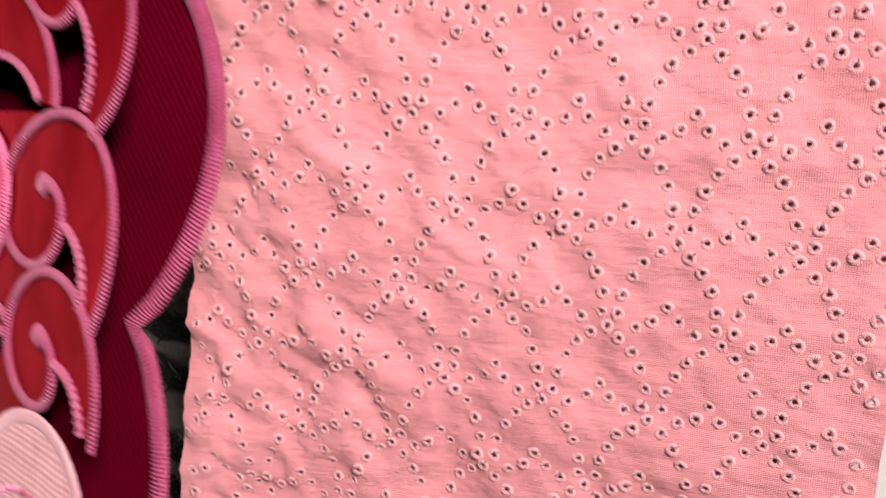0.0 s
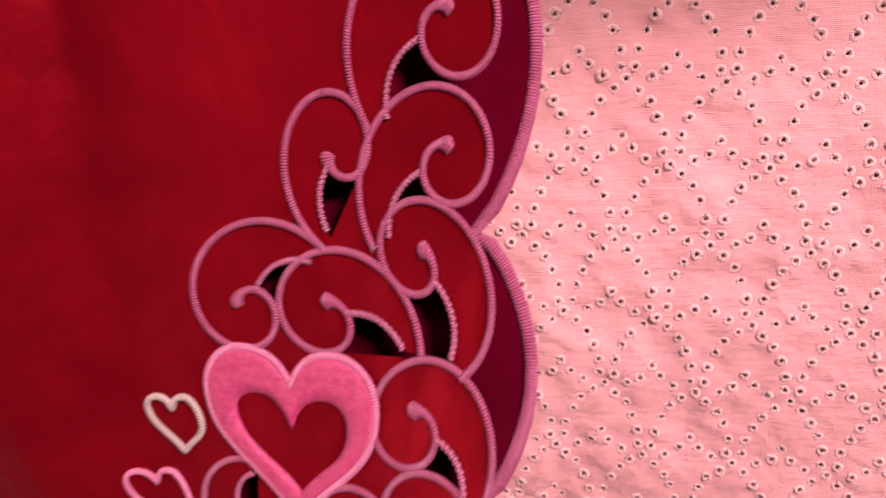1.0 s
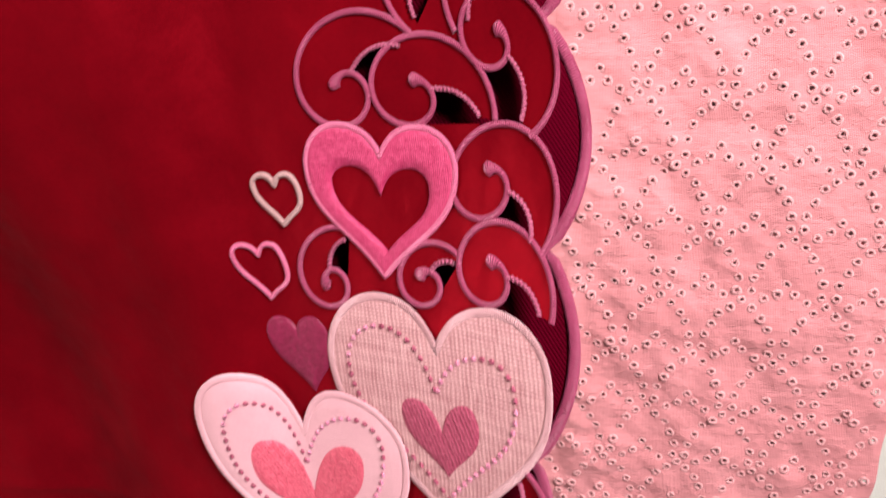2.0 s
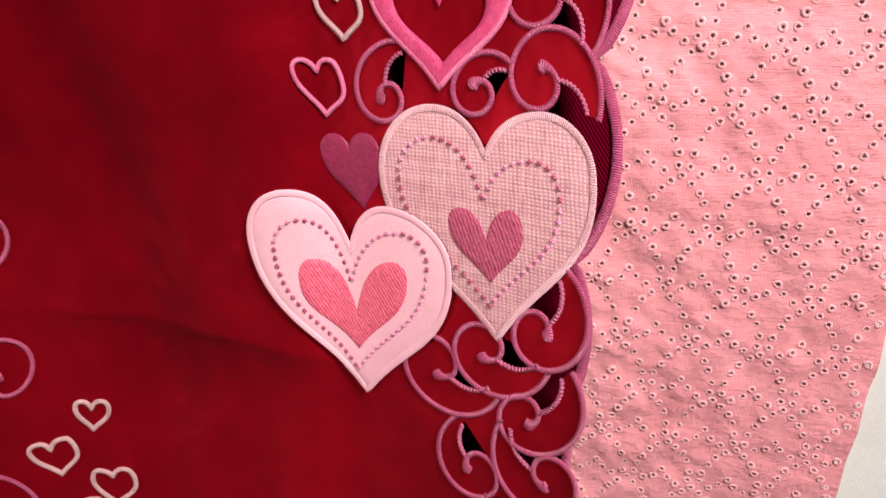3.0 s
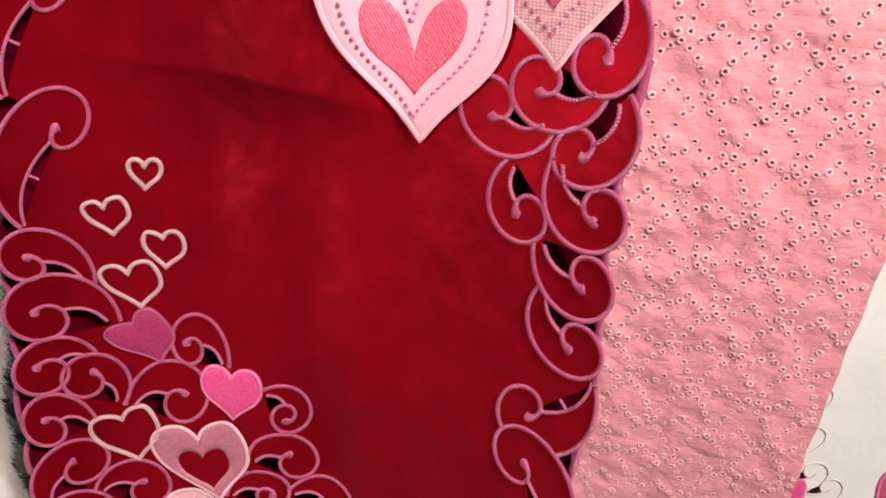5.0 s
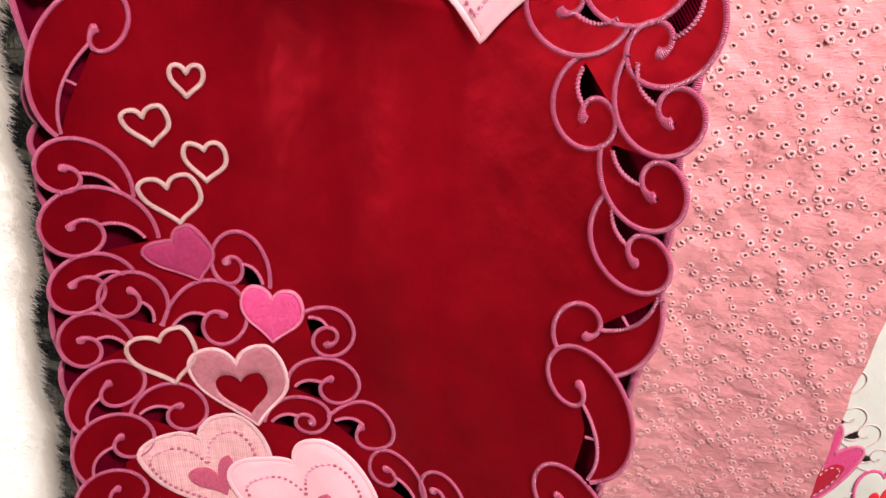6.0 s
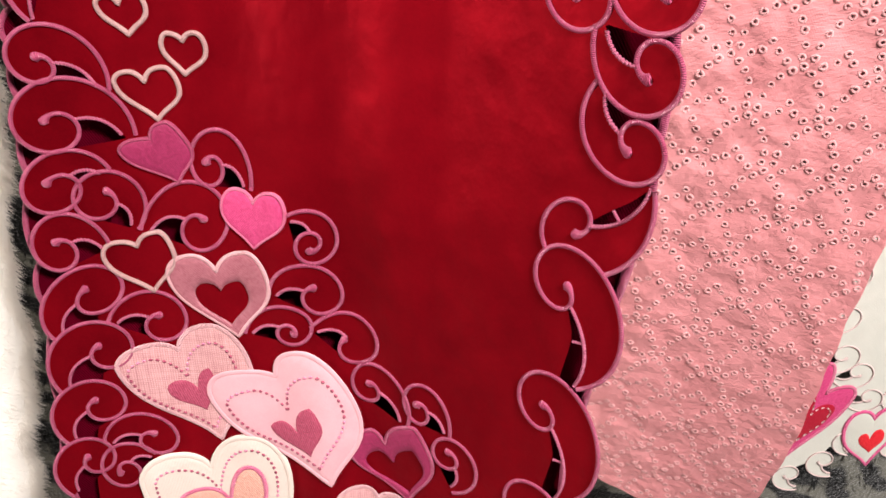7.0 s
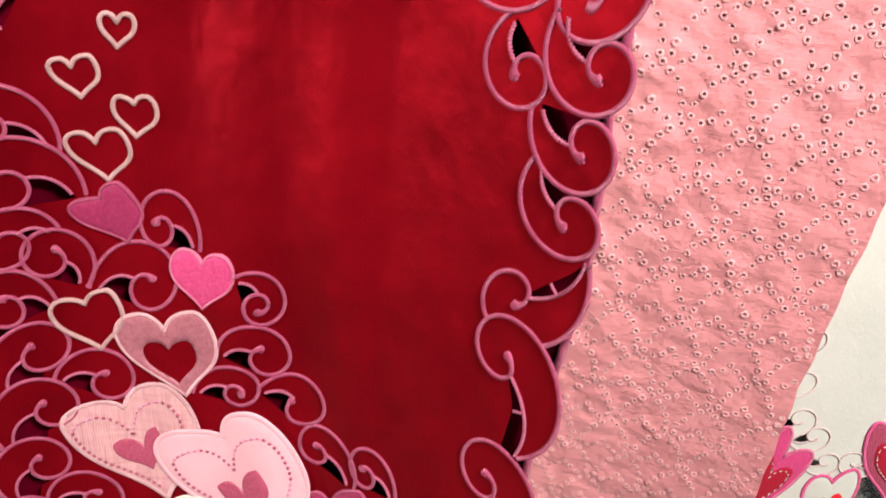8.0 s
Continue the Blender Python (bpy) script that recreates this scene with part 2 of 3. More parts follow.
def cord(name, sheet, path, width, height, mat, parent, label="", closed=False, base=0.6, twist=0.0):
    """A half-round embroidered cord laid along path; width may be an array along it."""
    p = np.asarray(path, float)
    n = len(p)
    if closed:
        t = np.roll(p, -1, 0) - np.roll(p, 1, 0)
    else:
        t = np.gradient(p, axis=0)
    t /= np.linalg.norm(t, axis=1, keepdims=True) + 1e-9
    side = np.stack([-t[:, 1], t[:, 0]], -1)
    seg = np.linalg.norm(np.diff(p, axis=0), axis=1)
    run = np.concatenate([[0], np.cumsum(seg)])
    w = np.broadcast_to(np.asarray(width, float), (n,))
    prof = [(-1.0, -0.5), (-0.92, 0.35), (-0.5, 0.86), (0.0, 1.0), (0.5, 0.86), (0.92, 0.35), (1.0, -0.5)]
    k = len(prof)
    verts, uvs = [], []
    for j, (a, b) in enumerate(prof):
        f = np.ones(n)
        if twist:
            f = 1 + 0.26 * np.sin(2 * np.pi * run / twist + a * 1.6)
        q = p + side * (a * w * f)[:, None]
        verts.append(sheet.at(q[:, 0], q[:, 1], base + b * height * f * np.minimum(1.6, w / np.median(w)) ** 0.5))
        uvs.append(np.stack([run / 1000, np.full(n, a * 0.002)], -1))
    verts = np.stack(verts, 1).reshape(-1, 3)
    uvs = np.stack(uvs, 1).reshape(-1, 2)
    faces = []
    last = n if closed else n - 1
    for i in range(last):
        m = (i + 1) % n
        for j in range(k - 1):
            faces.append((i * k + j, i * k + j + 1, m * k + j + 1, m * k + j))
    if not closed:
        faces.append(tuple(range(k)))
        faces.append(tuple(reversed(range((n - 1) * k, n * k))))
    return mesh_object(name, verts, faces, mat, parent, label, uvs)


# ---- scroll motif ----
class Scroll:
    """A logarithmic curl: centre, reach of its tail, growth per radian, tail direction and whole turn (degrees), slant."""

    def __init__(self, cu, cz, reach, grow, tail, turn, e1=0.0, e2=0.0):
        self.far = 0.82
        self.c, self.reach, self.grow = np.array([cu, cz]), reach, grow
        self.tail, self.turn = radians(tail), radians(turn)
        self.m = np.array([[1 + e1, e2], [e2, 1 - e1]])
        self.sense = math.copysign(1, turn)
        self.rest = (reach, grow, tail, turn, e1, e2)

    def moved(self, du, dz):
        return Scroll(self.c[0] + du, self.c[1] + dz, *self.rest)

    def polar(self, r, a):
        p = np.stack([r * np.cos(a), r * np.sin(a)], -1)
        return p @ self.m.T + self.c

    def line(self, start=0.0, n=90):
        """Points from turn angle start (radians from the curl's end) to the tail."""
        ph = np.linspace(start, abs(self.turn), n)
        return self.polar(self.reach * np.exp(self.grow * (ph - abs(self.turn))), self.tail + self.sense * (ph - abs(self.turn)))

    def rope(self, n=70):
        t = np.linspace(0, 1, n)
        d = -0.55 + 0.58 * t
        r0 = self.reach * math.exp(self.grow * (d[0] - 2 * math.pi)) * 1.08
        return self.polar(r0 + (self.far * self.reach - r0) * t, self.tail + self.sense * (d - 0.06 * np.sin(t * np.pi)))

    def hole(self):
        d = np.linspace(-0.5, 1.35, 14)
        coil = self.polar(self.reach * np.exp(self.grow * (d - 2 * math.pi)), self.tail + self.sense * d)
        far = self.polar(np.array([self.reach * 0.9]), np.array([self.tail + self.sense * 0.08]))
        return np.concatenate([coil, far, self.rope(14)[::-1]])

    def slit(self, wide=7.0):
        """A narrow lens-shaped cut-out along the rope."""
        r = self.rope(18)
        t = np.gradient(r, axis=0)
        t /= np.linalg.norm(t, axis=1, keepdims=True)
        bow = np.sin(np.linspace(0.25, math.pi, 18))[:, None] ** 0.8
        return np.concatenate([r, (r + np.stack([t[:, 1], -t[:, 0]], -1) * -self.sense * wide * bow)[::-1]])

    def fill(self):
        return np.concatenate([self.line(abs(self.turn) - 2 * math.pi, 48), self.rope(10)[::-1]])


def stitch_scroll(s, sheet, parent, mat=None, rope_mat=None, width=1.35, bars=0, rope=True, over=None):
    """The corded outline of a scroll and its rope; over: a scroll that lies on top and hides part of the outline."""
    mat, rope_mat = mat or CORD, rope_mat or ROPE
    p = s.line(0.0, 124)
    t = np.concatenate([[0], np.cumsum(np.linalg.norm(np.diff(p, axis=0), axis=1))])
    w = width * (1 + 1.7 * np.exp(-(t / 4.6) ** 2)) * np.clip(np.sqrt((t + 0.05) / 2.2), 0.15, 1)
    seen = np.ones(len(p), bool)
    if over:
        seen = poly_sdf(p[:, 0], p[:, 1], over.line(abs(over.turn) - 2 * math.pi)) < 0
    ends = np.flatnonzero(np.diff(np.concatenate([[0], seen.astype(int), [0]])))
    runs = [(a, b) for a, b in zip(ends[::2], ends[1::2]) if b - a > 3]
    c = [cord("scroll_outline", sheet, p[a:b], w[a:b], 0.85, mat, parent) for a, b in runs][0]
    if rope:
        r = s.rope()
        cord("rope_edge", sheet, r, 1.0, 1.0, rope_mat, c, "twisted pink thread edge", base=0.5, twist=2.1)
        for k in range(bars):
            f = 0.45 + 0.3 * k
            a = r[int(f * (len(r) - 1))]
            along = r[min(len(r) - 1, int(f * (len(r) - 1)) + 3)] - a
            b = a + np.array([along[1], -along[0]]) / np.linalg.norm(along) * -7.0 * s.sense
            cord("bridge_thread", sheet, np.linspace(a, b, 5), 0.8, 0.8, rope_mat, c)
    return c


def poly_sdf(px, pz, poly):
    """Signed distance to a polygon, positive inside."""
    a = np.asarray(poly)
    b = np.roll(a, -1, 0)
    best = np.full(px.shape, 1e18)
    inside = np.zeros(px.shape, bool)
    for (x0, y0), (x1, y1) in zip(a, b):
        dx, dy = x1 - x0, y1 - y0
        t = np.clip(((px - x0) * dx + (pz - y0) * dy) / (dx * dx + dy * dy + 1e-12), 0, 1)
        best = np.minimum(best, (px - x0 - t * dx) ** 2 + (pz - y0 - t * dy) ** 2)
        if dy:
            hit = ((y0 > pz) != (y1 > pz)) & (px < dx * (pz - y0) / dy + x0)
            inside ^= hit
    d = np.sqrt(best)
    return np.where(inside, d, -d)


def cut_cloth(name, sheet, box, step, base, adds, cuts, mat, parent, label="", h=0.0):
    """A cloth in the shape of base with the polygons adds joined on and cuts taken out; edges follow the outlines."""
    u0, u1, z0, z1 = box
    us, zs = np.arange(u0, u1 + step, step), np.arange(z0, z1 + step, step)
    pu, pz = np.meshgrid(us, zs, indexing="ij")
    f = poly_sdf(pu, pz, base)

    def window(poly):
        lo, hi = poly.min(0) - 3 * step, poly.max(0) + 3 * step
        return (slice(*np.searchsorted(us, (lo[0], hi[0]))), slice(*np.searchsorted(zs, (lo[1], hi[1]))))

    for poly in cuts:
        w = window(poly)
        f[w] = np.minimum(f[w], -poly_sdf(pu[w], pz[w], poly))
    for k, poly in enumerate(adds):
        w = window(poly)
        d = poly_sdf(pu[w], pz[w], poly)
        if k < len(cuts):
            d = np.minimum(d, -poly_sdf(pu[w], pz[w], cuts[k]))
        f[w] = np.maximum(f[w], d)
    ins = f > 0
    n, m = f.shape
    pts, index, faces = [], {}, []

    def grid_vert(i, j):
        k = i * m + j
        if k not in index:
            index[k] = len(pts)
            pts.append((us[i], zs[j]))
        return index[k]

    def edge_vert(i, j, i2, j2):
        k = (min((i, j), (i2, j2)), max((i, j), (i2, j2)))
        if k not in index:
            a, b = f[i, j], f[i2, j2]
            t = a / (a - b)
            index[k] = len(pts)
            pts.append((us[i] + (us[i2] - us[i]) * t, zs[j] + (zs[j2] - zs[j]) * t))
        return index[k]

    count = ins[:-1, :-1].astype(int) + ins[1:, :-1] + ins[1:, 1:] + ins[:-1, 1:]
    for i, j in zip(*np.nonzero(count)):
        ring = ((i, j), (i + 1, j), (i + 1, j + 1), (i, j + 1))
        if count[i, j] == 4:
            faces.append([grid_vert(*q) for q in ring])
            continue
        out = []
        for k in range(4):
            a, b = ring[k], ring[(k + 1) % 4]
            if ins[a]:
                out.append(grid_vert(*a))
            if ins[a] != ins[b]:
                out.append(edge_vert(*a, *b))
        if len(out) > 2:
            faces.append(out)
    p = np.array(pts)
    return mesh_object(name, sheet.at(p[:, 0], p[:, 1], h), faces, mat, parent, label)


# ---- heart motif ----
def heart_line(q, size=1.0, n=72):
    """A closed heart from six anchors: notch, tip, left lobe's top and side, right lobe's top and side, in millimetres."""
    notch, tip, top_l, side_l, top_r, side_r = np.asarray(q, float).reshape(6, 2)
    axis, across = notch - tip, side_r - side_l
    basis = np.linalg.inv(np.stack([axis, across], 1))

    def bezier(a, b, c, d, m):
        t = np.linspace(0, 1, m, endpoint=False)[:, None]
        return a * (1 - t) ** 3 + 3 * b * t * (1 - t) ** 2 + 3 * c * t * t * (1 - t) + d * t ** 3

    def half(top, side, m):
        up, out = basis @ (top - notch)
        drop, wide = basis @ (side - top)
        fall = (basis @ (side - tip))[0]
        k = max(4, m // 4)
        return [bezier(notch, notch + 0.55 * up * axis + 0.15 * out * across, top - 0.55 * out * across, top, k),
                bezier(top, top + 0.56 * wide * across, side - 0.56 * drop * axis, side, k),
                bezier(side, side - 0.5 * fall * axis, tip + 0.4 * (side - tip), tip, m - 2 * k)]

    right = half(top_r, side_r, n // 2)
    left = half(top_l, side_l, n // 2)
    loop = np.concatenate(right + [tip[None]] + [np.concatenate(left)[:0:-1]])
    mid = notch + 0.3 * (tip - notch)
    return mid + (loop - mid) * size


def heart_fill(name, sheet, q, h, mat, parent, label="", size=1.0, puff=0.8, base=0.3):
    """A filled heart with a soft rounded rim."""
    line = heart_line(q, size)
    mid = np.array(q[:2]) + 0.3 * (np.array(q[2:4]) - np.array(q[:2]))
    rings = [(1.0, base), (0.985, h * 0.7), (0.94, h), (0.8, h + puff * 0.5), (0.6, h + puff * 0.8), (0.38, h + puff), (0.18, h + puff)]
    verts, faces = [], []
    n = len(line)
    for f, hh in rings:
        p = mid + (line - mid) * f
        verts.append(sheet.at(p[:, 0], p[:, 1], hh))
    verts.append(sheet.at([mid[0]], [mid[1]], h + puff))
    for r in range(len(rings) - 1):
        for i in range(n):
            j = (i + 1) % n
            faces.append((r * n + i, r * n + j, (r + 1) * n + j, (r + 1) * n + i))
    last = (len(rings) - 1) * n
    for i in range(n):
        faces.append((last + i, last + (i + 1) % n, len(rings) * n))
    return mesh_object(name, np.concatenate(verts), faces, mat, parent, label)


def heart_band(name, sheet, q, inner, h, mat, parent, label=""):
    """A stitched band between a heart and a smaller heart inside it."""
    a, b = heart_line(q), heart_line(inner)
    rows = [(0.0, 0.3), (0.06, h), (0.3, h + 0.3), (0.7, h + 0.3), (0.94, h), (1.0, 0.3)]
    n = len(a)
    verts = [sheet.at(*(a + (b - a) * f).T, hh) for f, hh in rows]
    faces = []
    for r in range(len(rows) - 1):
        for i in range(n):
            j = (i + 1) % n
            faces.append((r * n + i, r * n + j, (r + 1) * n + j, (r + 1) * n + i))
    return mesh_object(name, np.concatenate(verts), faces, mat, parent, label)


def outline_heart(sheet, q, mat, parent, width=1.4, label="", high=1.1):
    return cord("heart_outline", sheet, heart_line(q, 1.0, 110), width, high, mat, parent, label, closed=True)


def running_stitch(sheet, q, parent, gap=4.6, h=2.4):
    """Short stitches in a heart-shaped row; the thread's sheen is put into the colour by each stitch's slant."""
    p = heart_line(q, 1.0, 400)
    p = np.concatenate([p, p[:1]])
    run = np.concatenate([[0], np.cumsum(np.linalg.norm(np.diff(p, axis=0), axis=1))])
    count = int(run[-1] / gap)
    for k in range(count):
        s = (k + 0.5) * run[-1] / count
        c = np.array([np.interp(s, run, p[:, 0]), np.interp(s, run, p[:, 1])])
        e = np.array([np.interp(s + 1, run, p[:, 0]), np.interp(s + 1, run, p[:, 1])])
        d = (e - c) / (np.linalg.norm(e - c) + 1e-9)
        o = np.array([-d[1], d[0]])
        verts, faces, uvs = [], [], []
        for hh, f in ((0.0, 1.0), (0.6, 0.8), (0.8, 0.4)):
            for a in range(8):
                ang = a * math.pi / 4
                w = c + d * math.cos(ang) * 1.5 * f + o * math.sin(ang) * 1.2 * f
                verts.append(sheet.at(w[0], w[1], h + hh))
                uvs.append((a * 0.0004, hh * 0.001))
        for r in range(2):
            for a in range(8):
                faces.append((r * 8 + a, r * 8 + (a + 1) % 8, r * 8 + 8 + (a + 1) % 8, r * 8 + 8 + a))
        faces.append(tuple(16 + a for a in range(8)))
        # rising stitches take the paler tone, a painted sheen
        mesh_object("stitch", verts, faces, DOT_LIT if d[0] * d[1] > 0.10 else DOT_SHADED, parent, "", uvs)


# ---- the room round the cloths: unseen, added to close the place and bounce light ----
def slab(name, lo, hi, mat, label, category):
    bm = bmesh.new()
    bmesh.ops.create_cube(bm, size=1.0)
    for v in bm.verts:
        v.co = Vector([lo[k] + (v.co[k] + 0.5) * (hi[k] - lo[k]) for k in range(3)])
    me = bpy.data.meshes.new(name)
    bm.to_mesh(me)
    bm.free()
    me.materials.append(mat)
    return tagged(new(name, me), label, category, kind="structure")


slab("floor", (-3, -3.2, -0.1), (3, 0.9, 0.0), FLOOR, "plain grey floor, unseen and added", "floor")
slab("wall_north", (-3, 0.8, 0.0), (3, 0.9, 2.9), WALL, "plain unseen wall added behind the hanging cloths", "wall")
slab("wall_south", (-3, -3.2, 0.0), (3, -3.1, 2.9), WALL, "plain unseen wall added behind the camera", "wall")
slab("wall_west", (-3.1, -3.2, 0.0), (-3, 0.9, 2.9), WALL, "plain unseen side wall, added", "wall")
slab("wall_east", (3, -3.2, 0.0), (3.1, 0.9, 2.9), WALL, "plain unseen side wall, added", "wall")
slab("ceiling", (-3.1, -3.2, 2.9), (3.1, 0.9, 3.0), FLOOR, "plain unseen grey ceiling, added", "ceiling")
slab("trim", (-1.6, 0.02, 1.76), (1.4, 0.8, 1.79), BOARD, "plain grey display ledge from which cloths hang", "ledge")

# plush throw hanging behind everything
rug = thing("plush_throw", "dark grey and black striped plush throw hanging behind the cloths", "throw")
RUG_SHEET = Drape(lambda x, z: 0.56 + 0.015 * np.sin(x * 11 + z * 2), -1.6, 1.4, 0.0)


def plush(name, sheet, spots, length, width, mat, parent, label="", lean=(0.0, -0.3)):
    """Tufts of pile: one thin bent blade for each spot."""
    verts, faces = [], []
    for u, z, ang in spots:
        ln, w = length * random.uniform(0.6, 1.25), width * random.uniform(0.7, 1.3)
        d = np.array([math.cos(ang), math.sin(ang)])
        o = np.array([-d[1], d[0]]) * w
        b0 = len(verts)
        for f, hh, k in ((0.0, 0.0, 1.0), (0.45, 0.45, 0.8), (1.0, 0.55, 0.12)):
            c = np.array([u, z]) + d * ln * f + np.array(lean) * ln * f
            for sgn in (-1, 1):
                q = c + o * sgn * k
                verts.append((q[0], q[1], hh * ln))
        faces += [(b0, b0 + 1, b0 + 3, b0 + 2), (b0 + 2, b0 + 3, b0 + 5, b0 + 4)]
    v = np.array(verts)
    ob = mesh_object(name, sheet.at(v[:, 0], v[:, 1], v[:, 2]), faces, mat, parent, label)
    return tagged(ob, kind="stuff")


cut_cloth("throw_cloth", RUG_SHEET, (-1500, 1350, 150, 1765), 25, [(-1480, 170), (1320, 170), (1320, 1760), (-1480, 1760)], [], [], ZEBRA, rug)
random.seed(5)
plush("pile", RUG_SHEET, [(random.uniform(-760, 560), random.uniform(420, 1300), random.uniform(0, 6.28)) for _ in range(16000)], 11, 1.0, ZEBRA, rug)

# white plush at the far side
fur = thing("white_plush_throw", "thick white plush throw with a fuzzy hanging edge", "throw")
FUR_SHEET = Drape(lambda x, z: 0.305 - 0.22 * np.clip(-x - 0.50, 0, 0.5) + 0 * z, -1.4, -0.3, -0.48)


def fur_edge(z):
    return (z - 985) * 0.14 - 4 + 4 * math.sin(z / 31.0) + 2.5 * math.sin(z / 11.0)


zs = np.linspace(300, 1762, 60)
edge = [(fur_edge(z), z) for z in zs]
cut_cloth("plush_cloth", FUR_SHEET, (-420, 140, 290, 1764), 6, edge + [(-400, 1762), (-400, 300)], [], [], FUR, fur, h=3)
cut_cloth("plush_backing", FUR_SHEET, (-420, 140, 290, 1764), 8, [(a - 3, b) for a, b in edge] + [(-400, 1762), (-400, 300)], [], [], FUR, fur, h=-6)
random.seed(11)
spots = []
for _ in range(9000):
    z = random.uniform(560, 1420)
    spots.append((fur_edge(z) - 3 + random.uniform(-9, 2), z, random.gauss(-0.25, 0.6)))
plush("pile_fringe", FUR_SHEET, spots, 10, 0.45, HAIR, fur)
spots = []
for _ in range(14000):
    z = random.uniform(560, 1350)
    spots.append((fur_edge(z) - random.uniform(0, 90), z, random.uniform(-0.6, 0.9)))
plush("pile", FUR_SHEET, spots, 7, 0.4, HAIR, fur)

# ---- pink eyelet cloth ----
pink = thing("eyelet_cloth", "wrinkled pale pink cotton cloth with rows of embroidered eyelets", "cloth")
A_STEP, B_STEP = np.array([51.3, -4.1]), np.array([21.0, -45.6])
# the eyelets of one repeat: stem pairs, crossing, two legs and a small arch
CELL = [(56, 1327.4), (65.3, 1327.2), (55.2, 1318.4), (63.7, 1318.1), (58.3, 1311.9), (51.1, 1307.6), (44.2, 1302.2), (39.4, 1294.6),
        (64.5, 1306.1), (70.4, 1299.5), (74.1, 1291.5), (71.6, 1312.8), (79.4, 1316.4), (85.4, 1323.3), (90.2, 1316.5), (97.6, 1310.7)]
PINK_OUTLINE = [(-95, 1764), (-145, 1280), (-163, 1139), (-150, 700), (-22, 546), (48, 518), (164, 476), (159, 574), (168, 667), (169, 829), (176, 937), (194, 1117), (201, 1221), (240, 1764)]


def pink_wrinkle(u, z):
    """Crumples of one or two millimetres, stronger towards the free left side."""
    v = np.array([noise.noise((a / 24.0, b / 30.0, 0.3)) + 0.5 * noise.noise((a / 11.0 + b / 30.0, b / 12.0, 4.0)) for a, b in zip(np.ravel(u), np.ravel(z))])
    return v * np.interp(np.ravel(u), (-150, 0, 150), (6.8, 4.5, 2.2)) * np.interp(np.ravel(z), (750, 1150), (0.55, 1.0))


random.seed(3)
spots = []
for i in range(-14, 14):
    for j in range(-12, 20):
        for c in CELL:
            p = np.array(c) + (1.0, 2.5) + i * A_STEP + j * B_STEP + (random.uniform(-0.5, 0.5), random.uniform(-0.5, 0.5))
            if -200 < p[0] < 260 and 480 < p[1] < 1640:
                spots.append(p)
spots = np.array(spots)
spots = spots[poly_sdf(spots[:, 0], spots[:, 1], PINK_OUTLINE) > 4.2]

from mathutils.geometry import delaunay_2d_cdt
pts, edges, loops = [], [], []


def closed_loop(ring):
    b0 = len(pts)
    pts.extend(Vector((float(a), float(b))) for a, b in ring)
    edges.extend((b0 + k, b0 + (k + 1) % len(ring)) for k in range(len(ring)))


border = []
for (a, b), (c, d) in zip(PINK_OUTLINE, PINK_OUTLINE[1:] + PINK_OUTLINE[:1]):
    k = max(1, int(math.hypot(c - a, d - b) / 6))
    border += [(a + (c - a) * f / k, b + (d - b) * f / k) for f in range(k)]
closed_loop([(a + 0.7 * math.sin(b / 9.0), b) for a, b in border])
for p in spots:
    r = random.uniform(0.95, 1.3)
    closed_loop([(p[0] + r * math.cos(k * math.pi / 4), p[1] + r * math.sin(k * math.pi / 4)) for k in range(8)])
gu, gz = np.meshgrid(np.arange(-176, 240, 4.5), np.arange(496, 1762, 4.5), indexing="ij")
gu, gz = gu.ravel() + np.random.uniform(-1, 1, gu.size), gz.ravel() + np.random.uniform(-1, 1, gu.size)
ok = poly_sdf(gu, gz, PINK_OUTLINE) > 3
gu, gz = gu[ok], gz[ok]
near = np.ones(len(gu), bool)
for p in spots:
    near &= (gu - p[0]) ** 2 + (gz - p[1]) ** 2 > 4.0
pts.extend(Vector((float(a), float(b))) for a, b in zip(gu[near], gz[near]))
verts, _, tris, _, _, _ = delaunay_2d_cdt(pts, edges, [], 1, 1e-4)
v = np.array([(a.x, a.y) for a in verts])
tri = np.array([t for t in tris if len(t) == 3])
mid = v[tri].mean(1)
keep = np.ones(len(tri), bool)
order = np.argsort(mid[:, 1])
mz = mid[order, 1]
for p in spots:
    a, b = np.searchsorted(mz, p[1] - 1.0), np.searchsorted(mz, p[1] + 1.0)
    idx = order[a:b]
    keep[idx[(mid[idx, 0] - p[0]) ** 2 + (mid[idx, 1] - p[1]) ** 2 < 0.64]] = False
mesh_object("cotton_cloth", PINK_SHEET.at(v[:, 0], v[:, 1], pink_wrinkle(v[:, 0], v[:, 1])), [tuple(t) for t in tri[keep]], PINK, pink)
# unseen layer added behind the cotton, in its shade, so the eyelet holes look dark
inner_line = [(-85, 1764), (-137, 1280), (-155, 1139), (-143, 705), (-18, 556), (46, 529), (156, 488), (151, 580), (160, 670), (161, 830), (168, 938), (186, 1117), (193, 1221), (232, 1764)]
cut_cloth("hole_backing", PINK_SHEET, (-180, 240, 495, 1764), 9.0, inner_line, [], [], PINK, pink, h=-13)


